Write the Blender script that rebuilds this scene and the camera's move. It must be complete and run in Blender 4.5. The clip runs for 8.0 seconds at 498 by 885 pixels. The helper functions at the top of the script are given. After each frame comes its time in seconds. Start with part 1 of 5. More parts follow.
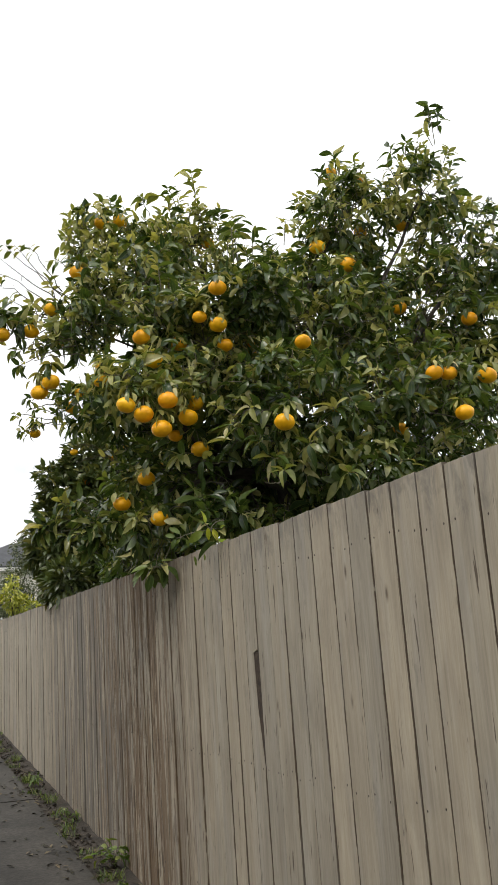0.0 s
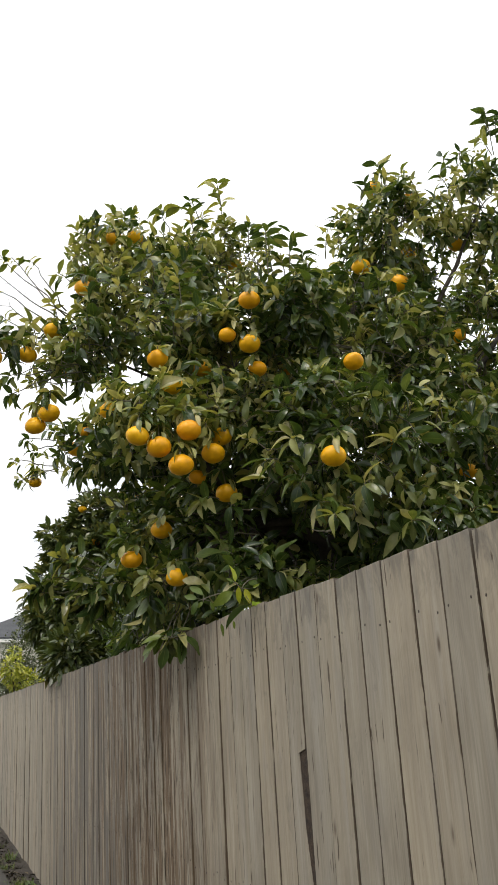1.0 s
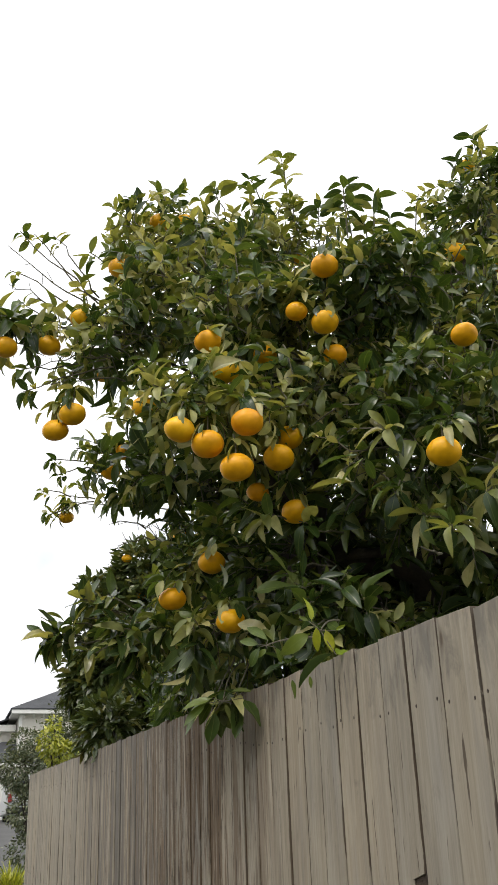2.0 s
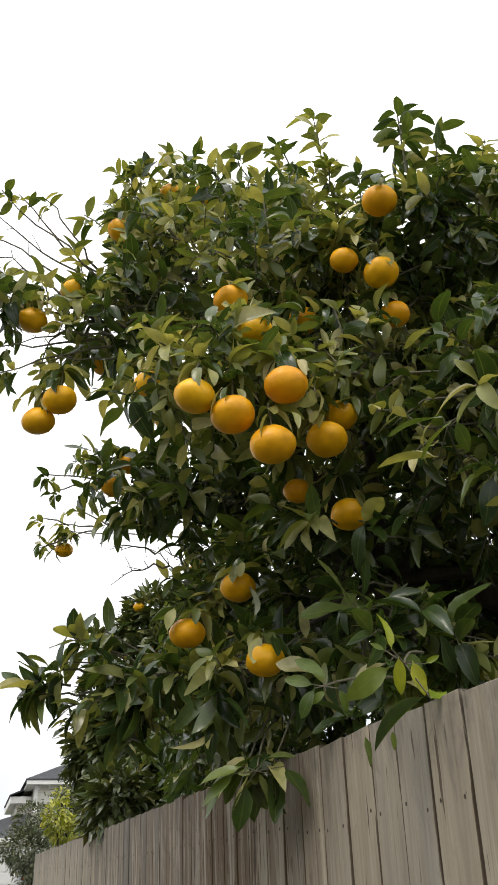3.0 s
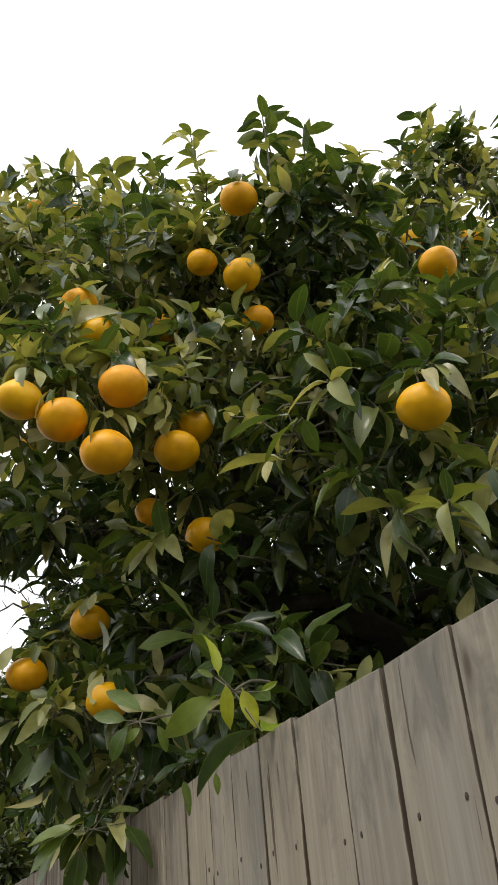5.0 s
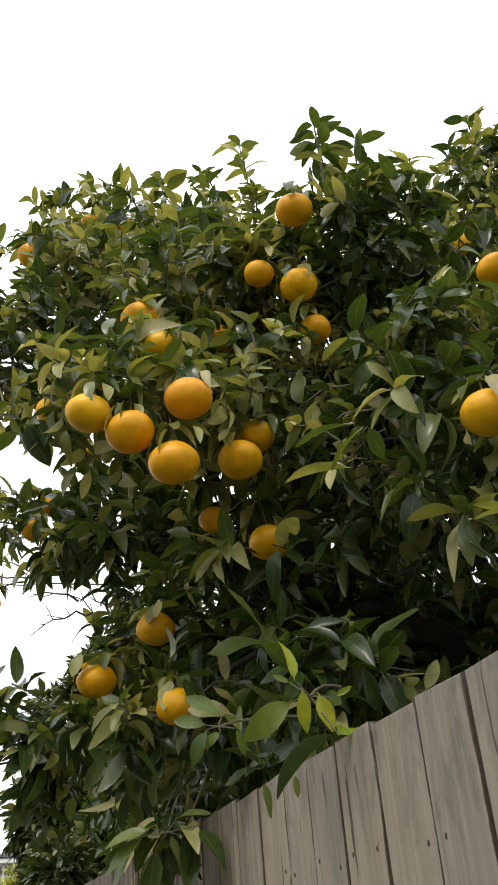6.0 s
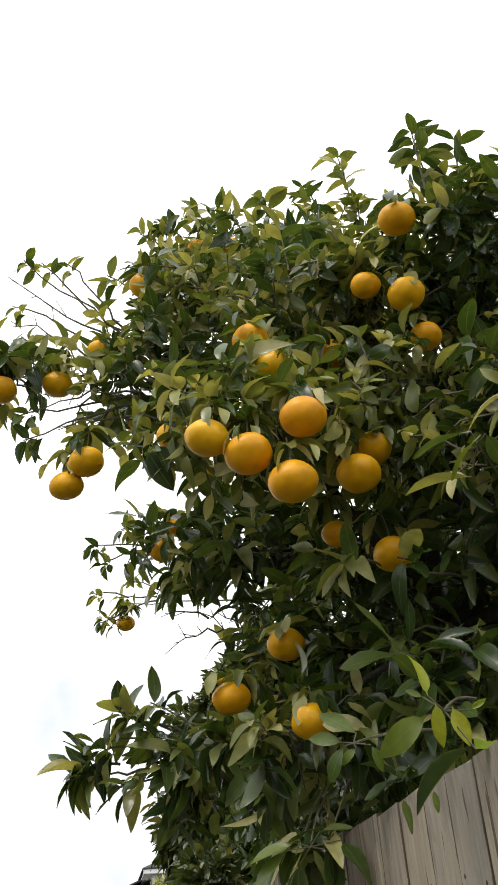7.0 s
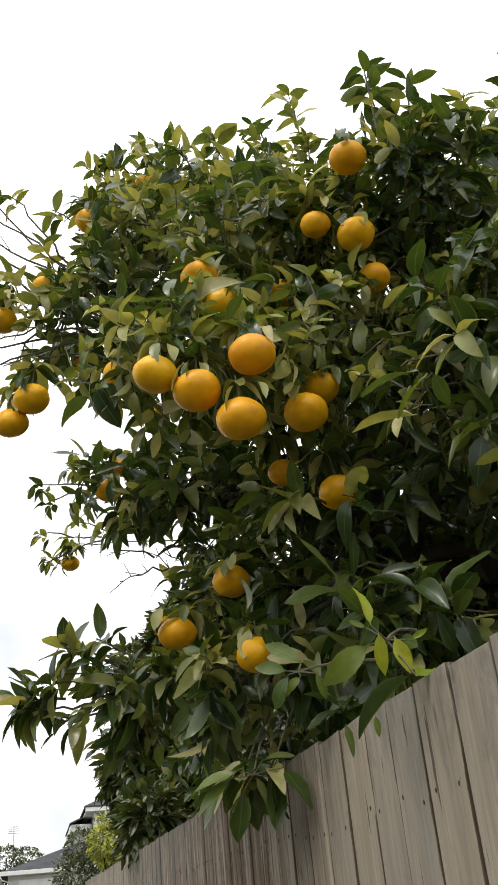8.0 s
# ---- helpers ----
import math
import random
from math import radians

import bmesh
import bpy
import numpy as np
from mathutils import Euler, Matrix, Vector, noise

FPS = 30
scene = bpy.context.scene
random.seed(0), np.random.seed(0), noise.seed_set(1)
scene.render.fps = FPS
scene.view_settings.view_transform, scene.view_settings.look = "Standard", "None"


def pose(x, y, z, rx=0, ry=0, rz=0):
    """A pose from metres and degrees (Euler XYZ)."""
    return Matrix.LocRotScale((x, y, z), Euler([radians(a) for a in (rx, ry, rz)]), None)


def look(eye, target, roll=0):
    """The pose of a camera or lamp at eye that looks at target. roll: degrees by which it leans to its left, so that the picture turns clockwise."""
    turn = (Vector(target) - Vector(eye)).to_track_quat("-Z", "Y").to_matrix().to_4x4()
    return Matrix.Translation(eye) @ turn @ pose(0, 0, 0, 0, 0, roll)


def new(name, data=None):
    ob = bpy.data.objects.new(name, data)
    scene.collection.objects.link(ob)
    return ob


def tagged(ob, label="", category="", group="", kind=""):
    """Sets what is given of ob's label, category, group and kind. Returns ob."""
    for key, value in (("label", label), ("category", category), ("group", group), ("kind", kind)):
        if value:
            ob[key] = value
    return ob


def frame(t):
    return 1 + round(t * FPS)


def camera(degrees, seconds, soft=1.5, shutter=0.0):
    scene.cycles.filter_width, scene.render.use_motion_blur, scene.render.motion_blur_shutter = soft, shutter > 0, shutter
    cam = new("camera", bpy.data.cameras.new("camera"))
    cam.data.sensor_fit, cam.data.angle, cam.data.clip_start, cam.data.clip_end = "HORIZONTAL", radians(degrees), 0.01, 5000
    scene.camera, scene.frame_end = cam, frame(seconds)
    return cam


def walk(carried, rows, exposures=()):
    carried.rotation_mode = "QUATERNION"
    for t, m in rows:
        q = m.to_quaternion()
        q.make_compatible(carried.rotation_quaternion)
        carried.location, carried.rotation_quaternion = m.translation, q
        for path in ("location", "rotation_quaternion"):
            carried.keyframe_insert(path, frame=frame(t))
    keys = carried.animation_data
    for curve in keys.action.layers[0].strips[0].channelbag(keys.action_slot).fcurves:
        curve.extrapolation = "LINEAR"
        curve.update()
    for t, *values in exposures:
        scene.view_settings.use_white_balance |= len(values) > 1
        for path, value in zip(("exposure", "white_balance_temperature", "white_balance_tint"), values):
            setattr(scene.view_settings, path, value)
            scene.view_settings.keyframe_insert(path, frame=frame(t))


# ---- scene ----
cam = camera(29.8, 8.0, soft=1.6)
PATH = [
    (0, (-0.131, 0.069, 1.407), (0.607, 1.866, 1.884), -3.9),
    (0.5, (-0.044, 0.526, 1.437), (0.784, 2.261, 1.987), -4.1),
    (1, (0.121, 0.954, 1.504), (0.819, 2.721, 2.129), -3.4),
    (1.5, (0.253, 1.466, 1.565), (0.956, 3.172, 2.336), -4.1),
    (2, (0.416, 1.914, 1.589), (0.987, 3.669, 2.361), -2.1),
    (2.2, (0.466, 2.109, 1.619), (1.017, 3.873, 2.384), -1.7),
    (3.3, (0.663, 2.826, 1.713), (1.148, 4.524, 2.651), -2.3),
    (3.5, (0.7, 2.875, 1.722), (1.126, 4.582, 2.672), -1.7),
    (4, (0.761, 2.913, 1.712), (1.155, 4.598, 2.713), -2.4),
    (4.5, (0.816, 2.923, 1.705), (1.434, 4.547, 2.697), -5.4),
    (4.7, (0.864, 2.894, 1.706), (1.52, 4.506, 2.691), -5.8),
    (5.8, (0.823, 2.884, 1.693), (1.47, 4.494, 2.689), -4.8),
    (6, (0.808, 2.871, 1.698), (1.383, 4.503, 2.701), -5.1),
    (6.5, (0.813, 2.84, 1.707), (1.192, 4.518, 2.728), -4.3),
    (7, (0.804, 2.839, 1.705), (1.133, 4.519, 2.74), -4.6),
    (7.5, (0.763, 2.865, 1.676), (1.166, 4.544, 2.685), -5.3),
    (8, (0.795, 2.846, 1.687), (1.243, 4.561, 2.612), -5.7),
]
walk(cam, [(t, look(eye, target, roll)) for t, eye, target, roll in PATH])

# ---- light ----
world = bpy.data.worlds.new("overcast_sky")
scene.world = world
world.use_nodes = True
wn, wl = world.node_tree.nodes, world.node_tree.links
wn.clear()
w_out = wn.new("ShaderNodeOutputWorld")
w_bg = wn.new("ShaderNodeBackground")
w_sky = wn.new("ShaderNodeTexSky")
w_sky.sky_type, w_sky.sun_disc = "NISHITA", False
SUN_EL, SUN_AZ = 58.0, 230.0
w_sky.sun_elevation, w_sky.sun_rotation = radians(SUN_EL), radians(SUN_AZ)
w_scale = wn.new("ShaderNodeVectorMath")
w_scale.operation = "SCALE"
w_scale.inputs["Scale"].default_value = 0.12
w_co = wn.new("ShaderNodeTexCoord")
w_noise = wn.new("ShaderNodeTexNoise")
w_noise.inputs["Scale"].default_value = 5.0
w_noise.inputs["Detail"].default_value = 5.0
w_noise.inputs["Roughness"].default_value = 0.5
w_ramp = wn.new("ShaderNodeValToRGB")
w_ramp.color_ramp.elements[0].position, w_ramp.color_ramp.elements[0].color = 0.45, (0.45, 0.45, 0.45, 1)
w_ramp.color_ramp.elements[1].position, w_ramp.color_ramp.elements[1].color = 0.66, (1.0, 1.0, 1.0, 1)
w_mix = wn.new("ShaderNodeMix")
w_mix.data_type = "RGBA"
w_mix.inputs["B"].default_value = (1.05, 1.055, 1.07, 1)
wl.new(w_co.outputs["Generated"], w_noise.inputs["Vector"])
w_sep = wn.new("ShaderNodeSeparateXYZ")
wl.new(w_co.outputs["Generated"], w_sep.inputs[0])
w_height = wn.new("ShaderNodeMath")
w_height.operation, w_height.inputs[1].default_value = "MULTIPLY", 0.55
wl.new(w_sep.outputs["Z"], w_height.inputs[0])
w_sum = wn.new("ShaderNodeMath")
wl.new(w_noise.outputs["Fac"], w_sum.inputs[0])
wl.new(w_height.outputs[0], w_sum.inputs[1])
wl.new(w_sum.outputs[0], w_ramp.inputs["Fac"])
wl.new(w_sky.outputs["Color"], w_scale.inputs[0])
wl.new(w_scale.outputs["Vector"], w_mix.inputs["A"])
wl.new(w_ramp.outputs["Color"], w_mix.inputs["Factor"])
# an overcast sky is brighter overhead than at the horizon
w_rise = wn.new("ShaderNodeMapRange")
w_rise.inputs["To Min"].default_value, w_rise.inputs["To Max"].default_value = 0.92, 1.75
wl.new(w_sep.outputs["Z"], w_rise.inputs["Value"])
wl.new(w_rise.outputs[0], w_bg.inputs["Strength"])
wl.new(w_mix.outputs["Result"], w_bg.inputs["Color"])
wl.new(w_bg.outputs["Background"], w_out.inputs["Surface"])

sun_data = bpy.data.lights.new("sun", "SUN")
sun_data.energy, sun_data.angle, sun_data.color = 1.2, radians(18), (1.0, 0.93, 0.83)
sun = new("sun", sun_data)
az, el = radians(SUN_AZ), radians(SUN_EL)
sun_from = Vector((math.sin(az) * math.cos(el), math.cos(az) * math.cos(el), math.sin(el)))
sun.matrix_world = look(tuple(sun_from * 30), (0, 0, 0))


# ---- materials ----
def material(name):
    m = bpy.data.materials.new(name)
    m.use_nodes = True
    nt = m.node_tree
    return m, nt.nodes, nt.links, nt.nodes["Principled BSDF"]


def ramp_node(nodes, stops):
    r = nodes.new("ShaderNodeValToRGB")
    e = r.color_ramp.elements
    while len(e) < len(stops):
        e.new(0.5)
    for s, (p, c) in zip(e, stops):
        s.position, s.color = p, (*c, 1)
    return r


def noise_node(nodes, links, vector, scale, detail=4.0, rough=0.55, distortion=0.0):
    n = nodes.new("ShaderNodeTexNoise")
    n.inputs["Scale"].default_value = scale
    n.inputs["Detail"].default_value = detail
    n.inputs["Roughness"].default_value = rough
    n.inputs["Distortion"].default_value = distortion
    if vector is not None:
        links.new(vector, n.inputs["Vector"])
    return n


def mapped(nodes, links, vector, scale):
    mp = nodes.new("ShaderNodeMapping")
    mp.inputs["Scale"].default_value = scale
    links.new(vector, mp.inputs["Vector"])
    return mp.outputs["Vector"]


def blend(nodes, links, kind, fac, a, b):
    m = nodes.new("ShaderNodeMix")
    m.data_type, m.blend_type = "RGBA", kind
    for key, v in (("Factor", fac), ("A", a), ("B", b)):
        if isinstance(v, bpy.types.NodeSocket):
            links.new(v, m.inputs[key])
        elif key == "Factor":
            m.inputs[key].default_value = v
        else:
            m.inputs[key].default_value = (*v, 1)
    return m.outputs["Result"]


def bump_to(nodes, links, bsdf, height, strength, distance):
    b = nodes.new("ShaderNodeBump")
    b.inputs["Strength"].default_value, b.inputs["Distance"].default_value = strength, distance
    links.new(height, b.inputs["Height"])
    links.new(b.outputs["Normal"], bsdf.inputs["Normal"])


def mottled(name, dark, light, scale, rough=0.8, relief=0.3, depth=0.01, fine=None, patch=0.28):
    """A plain outdoor surface with variation at two scales."""
    m, n, l, p = material(name)
    co = n.new("ShaderNodeTexCoord").outputs["Object"]
    a = noise_node(n, l, co, scale, 5)
    b = noise_node(n, l, co, fine or scale * 9, 4)
    r = ramp_node(n, [(0.3, dark), (0.7, light)])
    l.new(a.outputs["Fac"], r.inputs["Fac"])
    g = ramp_node(n, [(0.3, (1 - patch,) * 3), (0.7, (1 + patch / 2,) * 3)])
    l.new(b.outputs["Fac"], g.inputs["Fac"])
    l.new(blend(n, l, "MULTIPLY", 1.0, r.outputs["Color"], g.outputs["Color"]), p.inputs["Base Color"])
    p.inputs["Roughness"].default_value = rough
    bump_to(n, l, p, b.outputs["Fac"], relief, depth)
    return m


def wood_material():
    """Unpainted fence wood, silvered by weather: long grain, knots, dark streaks, brown run-off stains."""
    m, n, l, p = material("weathered_fence_wood")
    co = n.new("ShaderNodeTexCoord").outputs["Object"]
    rnd = n.new("ShaderNodeObjectInfo").outputs["Random"]
    shift = n.new("ShaderNodeCombineXYZ")
    mul = n.new("ShaderNodeMath")
    mul.operation, mul.inputs[1].default_value = "MULTIPLY", 37.0
    l.new(rnd, mul.inputs[0])
    for k in ("X", "Y", "Z"):
        l.new(mul.outputs[0], shift.inputs[k])
    add = n.new("ShaderNodeVectorMath")
    l.new(co, add.inputs[0])
    l.new(shift.outputs[0], add.inputs[1])
    v = add.outputs[0]
    grain = noise_node(n, l, mapped(n, l, v, (42, 42, 1.9)), 1.0, 5, 0.55, 1.2)
    fine = noise_node(n, l, mapped(n, l, v, (260, 260, 5)), 1.0, 3, 0.6)
    patch = noise_node(n, l, mapped(n, l, v, (10, 10, 2.4)), 1.0, 5, 0.6, 0.6)
    streak = noise_node(n, l, mapped(n, l, v, (32, 32, 5.5)), 1.0, 5, 0.65, 0.8)
    edge = n.new("ShaderNodeSeparateXYZ")
    l.new(co, edge.inputs[0])
    side = n.new("ShaderNodeMath")
    side.operation = "ABSOLUTE"
    l.new(edge.outputs["Y"], side.inputs[0])
    # edge band: the shade in the gaps between boards, put into the colour
    rim = n.new("ShaderNodeMapRange")
    rim.inputs["From Min"].default_value, rim.inputs["From Max"].default_value = 0.0706, 0.0742
    rim.inputs["To Min"].default_value, rim.inputs["To Max"].default_value = 0.0, 0.38
    l.new(side.outputs[0], rim.inputs["Value"])
    # real dark streaks plus the painted gap shade
    streak_joint_shade = n.new("ShaderNodeMath")
    l.new(streak.outputs["Fac"], streak_joint_shade.inputs[0])
    l.new(rim.outputs[0], streak_joint_shade.inputs[1])
    base = ramp_node(n, [(0.25, (0.300, 0.260, 0.198)), (0.42, (0.350, 0.309, 0.243)), (0.6, (0.388, 0.348, 0.280)), (0.8, (0.430, 0.393, 0.324))])
    l.new(grain.outputs["Fac"], base.inputs["Fac"])
    tone = ramp_node(n, [(0.0, (0.85, 0.86, 0.87)), (0.3, (0.94, 0.94, 0.93)), (0.6, (0.98, 0.965, 0.94)), (1.0, (1.04, 1.02, 0.98))])
    l.new(rnd, tone.inputs["Fac"])
    c = blend(n, l, "MULTIPLY", 1.0, base.outputs["Color"], tone.outputs["Color"])
    pr = ramp_node(n, [(0.3, (0.82, 0.81, 0.81)), (0.65, (1.12, 1.105, 1.08))])
    l.new(patch.outputs["Fac"], pr.inputs["Fac"])
    c = blend(n, l, "MULTIPLY", 1.0, c, pr.outputs["Color"])
    fr = ramp_node(n, [(0.35, (0.88, 0.875, 0.87)), (0.6, (1.04, 1.04, 1.04))])
    l.new(fine.outputs["Fac"], fr.inputs["Fac"])
    c = blend(n, l, "MULTIPLY", 0.8, c, fr.outputs["Color"])
    st = ramp_node(n, [(0.675, (0, 0, 0)), (0.72, (1, 1, 1))])
    l.new(streak_joint_shade.outputs[0], st.inputs["Fac"])
    sm = n.new("ShaderNodeMath")
    sm.operation, sm.inputs[1].default_value = "MULTIPLY", 0.92
    l.new(st.outputs["Color"], sm.inputs[0])
    c = blend(n, l, "MIX", sm.outputs[0], c, (0.085, 0.062, 0.043))
    # bleached, bluish-grey patches
    pale = noise_node(n, l, mapped(n, l, v, (11, 11, 1.6)), 1.0, 4, 0.6, 0.8)
    pm = ramp_node(n, [(0.50, (0, 0, 0)), (0.70, (0.28, 0.28, 0.28))])
    l.new(pale.outputs["Fac"], pm.inputs["Fac"])
    c = blend(n, l, "MIX", pm.outputs["Color"], c, (0.35, 0.338, 0.318))
    # short dark splits
    split = noise_node(n, l, mapped(n, l, v, (55, 55, 4.5)), 1.0, 3, 0.5, 0.4)
    sp = ramp_node(n, [(0.675, (0, 0, 0)), (0.715, (0.85, 0.85, 0.85))])
    l.new(split.outputs["Fac"], sp.inputs["Fac"])
    c = blend(n, l, "MIX", sp.outputs["Color"], c, (0.07, 0.05, 0.034))
    # grey weathering that runs down from the sawn top
    crown = n.new("ShaderNodeMapRange")
    crown.inputs["From Min"].default_value, crown.inputs["From Max"].default_value = -0.22, 0.0
    crown.inputs["To Min"].default_value, crown.inputs["To Max"].default_value = 0.0, 0.20
    l.new(edge.outputs["Z"], crown.inputs["Value"])
    blot = noise_node(n, l, mapped(n, l, v, (16, 16, 7)), 1.0, 5, 0.7, 0.6)
    bsum = n.new("ShaderNodeMath")
    l.new(blot.outputs["Fac"], bsum.inputs[0])
    l.new(crown.outputs[0], bsum.inputs[1])
    br = ramp_node(n, [(0.60, (0, 0, 0)), (0.78, (0.55, 0.55, 0.55))])
    l.new(bsum.outputs[0], br.inputs["Fac"])
    c = blend(n, l, "MIX", br.outputs["Color"], c, (0.13, 0.122, 0.108))
    # knots
    vor = n.new("ShaderNodeTexVoronoi")
    vor.inputs["Scale"].default_value = 1.0
    l.new(mapped(n, l, v, (7.0, 7.0, 2.6)), vor.inputs["Vector"])
    kn = ramp_node(n, [(0.0, (0.95, 0.95, 0.95)), (0.035, (0.75, 0.75, 0.75)), (0.06, (0.3, 0.3, 0.3)), (0.10, (0, 0, 0))])
    l.new(vor.outputs["Distance"], kn.inputs["Fac"])
    c = blend(n, l, "MIX", kn.outputs["Color"], c, (0.085, 0.06, 0.042))
    # brown and sooty run-off, in a stretch of the fence
    geo = n.new("ShaderNodeNewGeometry").outputs["Position"]
    sep = n.new("ShaderNodeSeparateXYZ")
    l.new(geo, sep.inputs[0])
    zone = ramp_node(n, [(0.0, (0, 0, 0)), (0.25, (0.04, 0.04, 0.04)), (0.31, (0.5, 0.5, 0.5)), (0.37, (1, 1, 1)), (0.48, (1, 1, 1)), (0.60, (0.65, 0.65, 0.65)), (0.85, (0.0, 0.0, 0.0))])
    mr = n.new("ShaderNodeMapRange")
    mr.inputs["From Min"].default_value, mr.inputs["From Max"].default_value = 2.5, 10.5
    l.new(sep.outputs["Y"], mr.inputs["Value"])
    l.new(mr.outputs[0], zone.inputs["Fac"])
    run = noise_node(n, l, mapped(n, l, geo, (0.0, 14.0, 0.9)), 1.0, 6, 0.8, 0.3)
    rr = ramp_node(n, [(0.44, (0, 0, 0)), (0.52, (1, 1, 1))])
    l.new(run.outputs["Fac"], rr.inputs["Fac"])
    zm = n.new("ShaderNodeMath")
    zm.operation = "MULTIPLY"
    l.new(zone.outputs["Color"], zm.inputs[0])
    l.new(rr.outputs["Color"], zm.inputs[1])
    zs = n.new("ShaderNodeMath")
    zs.operation, zs.inputs[1].default_value = "MULTIPLY", 0.9
    l.new(zm.outputs[0], zs.inputs[0])
    c = blend(n, l, "MIX", zs.outputs[0], c, (0.135, 0.088, 0.050))
    # short dark cracks along the grain of the stained boards
    crack = noise_node(n, l, mapped(n, l, v, (48, 48, 5.0)), 1.0, 4, 0.6, 0.5)
    cr = ramp_node(n, [(0.56, (0, 0, 0)), (0.62, (0.9, 0.9, 0.9))])
    l.new(crack.outputs["Fac"], cr.inputs["Fac"])
    cz = n.new("ShaderNodeMath")
    cz.operation = "MULTIPLY"
    l.new(zone.outputs["Color"], cz.inputs[0])
    l.new(cr.outputs["Color"], cz.inputs[1])
    c = blend(n, l, "MIX", cz.outputs[0], c, (0.060, 0.042, 0.028))
    # sooty grey streaks further along
    zone2 = ramp_node(n, [(0.42, (0, 0, 0)), (0.55, (0.75, 0.75, 0.75)), (0.72, (0.65, 0.65, 0.65)), (0.85, (0.25, 0.25, 0.25)), (1.0, (0.1, 0.1, 0.1))])
    l.new(mr.outputs[0], zone2.inputs["Fac"])
    soot = noise_node(n, l, mapped(n, l, geo, (0.0, 13.0, 0.9)), 1.0, 5, 0.7, 0.4)
    so = ramp_node(n, [(0.45, (0, 0, 0)), (0.53, (1, 1, 1))])
    l.new(soot.outputs["Fac"], so.inputs["Fac"])
    sz = n.new("ShaderNodeMath")
    sz.operation = "MULTIPLY"
    l.new(zone2.outputs["Color"], sz.inputs[0])
    l.new(so.outputs["Color"], sz.inputs[1])
    c = blend(n, l, "MIX", sz.outputs[0], c, (0.125, 0.118, 0.106))
    # green algae, in ragged patches
    alga = noise_node(n, l, mapped(n, l, geo, (0.0, 3.5, 1.6)), 1.0, 6, 0.7, 0.6)
    al = ramp_node(n, [(0.60, (0, 0, 0)), (0.76, (0.32, 0.32, 0.32))])
    l.new(alga.outputs["Fac"], al.inputs["Fac"])
    c = blend(n, l, "MIX", al.outputs["Color"], c, (0.18, 0.16, 0.09))
    l.new(c, p.inputs["Base Color"])
    p.inputs["Roughness"].default_value = 0.85
    p.inputs["Specular IOR Level"].default_value = 0.25
    bump_to(n, l, p, grain.outputs["Fac"], 0.5, 0.004)
    return m


def leaf_material(name, per_object, stops, gloss=0.26, through_light=0.31):
    """Glossy leathery leaf with a pale midrib and a painted edge sheen; every leaf its own shade."""
    m, n, l, p = material(name)
    if per_object:
        rnd = n.new("ShaderNodeObjectInfo").outputs["Random"]
    else:
        rnd = n.new("ShaderNodeNewGeometry").outputs["Random Per Island"]
    uv = n.new("ShaderNodeUVMap").outputs["UV"]
    sep = n.new("ShaderNodeSeparateXYZ")
    l.new(uv, sep.inputs[0])
    base = ramp_node(n, stops)
    l.new(rnd, base.inputs["Fac"])
    off = n.new("ShaderNodeMath")
    off.operation, off.inputs[1].default_value = "SUBTRACT", 0.5
    l.new(sep.outputs["X"], off.inputs[0])
    ab = n.new("ShaderNodeMath")
    ab.operation = "ABSOLUTE"
    l.new(off.outputs[0], ab.inputs[0])
    # midrib in the middle; at the margin, edge sheen put into the colour
    rib_and_sheen = ramp_node(n, [(0.0, (0.75, 0.75, 0.75)), (0.045, (0, 0, 0)), (0.43, (0, 0, 0)), (0.5, (0.55, 0.55, 0.55))])
    l.new(ab.outputs[0], rib_and_sheen.inputs["Fac"])
    rf = n.new("ShaderNodeMath")
    rf.operation, rf.inputs[1].default_value = "MULTIPLY", 0.55
    l.new(rib_and_sheen.outputs["Color"], rf.inputs[0])
    co = n.new("ShaderNodeTexCoord").outputs["Object"]
    nz = noise_node(n, l, co, 3.0 if per_object else 26, 3)
    nr = ramp_node(n, [(0.3, (0.75, 0.75, 0.75)), (0.7, (1.2, 1.2, 1.2))])
    l.new(nz.outputs["Fac"], nr.inputs["Fac"])
    c = blend(n, l, "MULTIPLY", 1.0, base.outputs["Color"], nr.outputs["Color"])
    c = blend(n, l, "MIX", rf.outputs[0], c, (0.22, 0.26, 0.075))
    l.new(c, p.inputs["Base Color"])
    p.inputs["Roughness"].default_value = gloss
    p.inputs["Specular IOR Level"].default_value = 0.55
    bump_to(n, l, p, nz.outputs["Fac"], 0.2, 0.004)
    tr = n.new("ShaderNodeBsdfTranslucent")
    l.new(blend(n, l, "MULTIPLY", 1.0, c, (1.45, 1.4, 0.55)), tr.inputs["Color"])
    mx = n.new("ShaderNodeMixShader")
    mx.inputs[0].default_value = through_light
    l.new(p.outputs[0], mx.inputs[1])
    l.new(tr.outputs[0], mx.inputs[2])
    l.new(mx.outputs[0], n["Material Output"].inputs["Surface"])
    return m


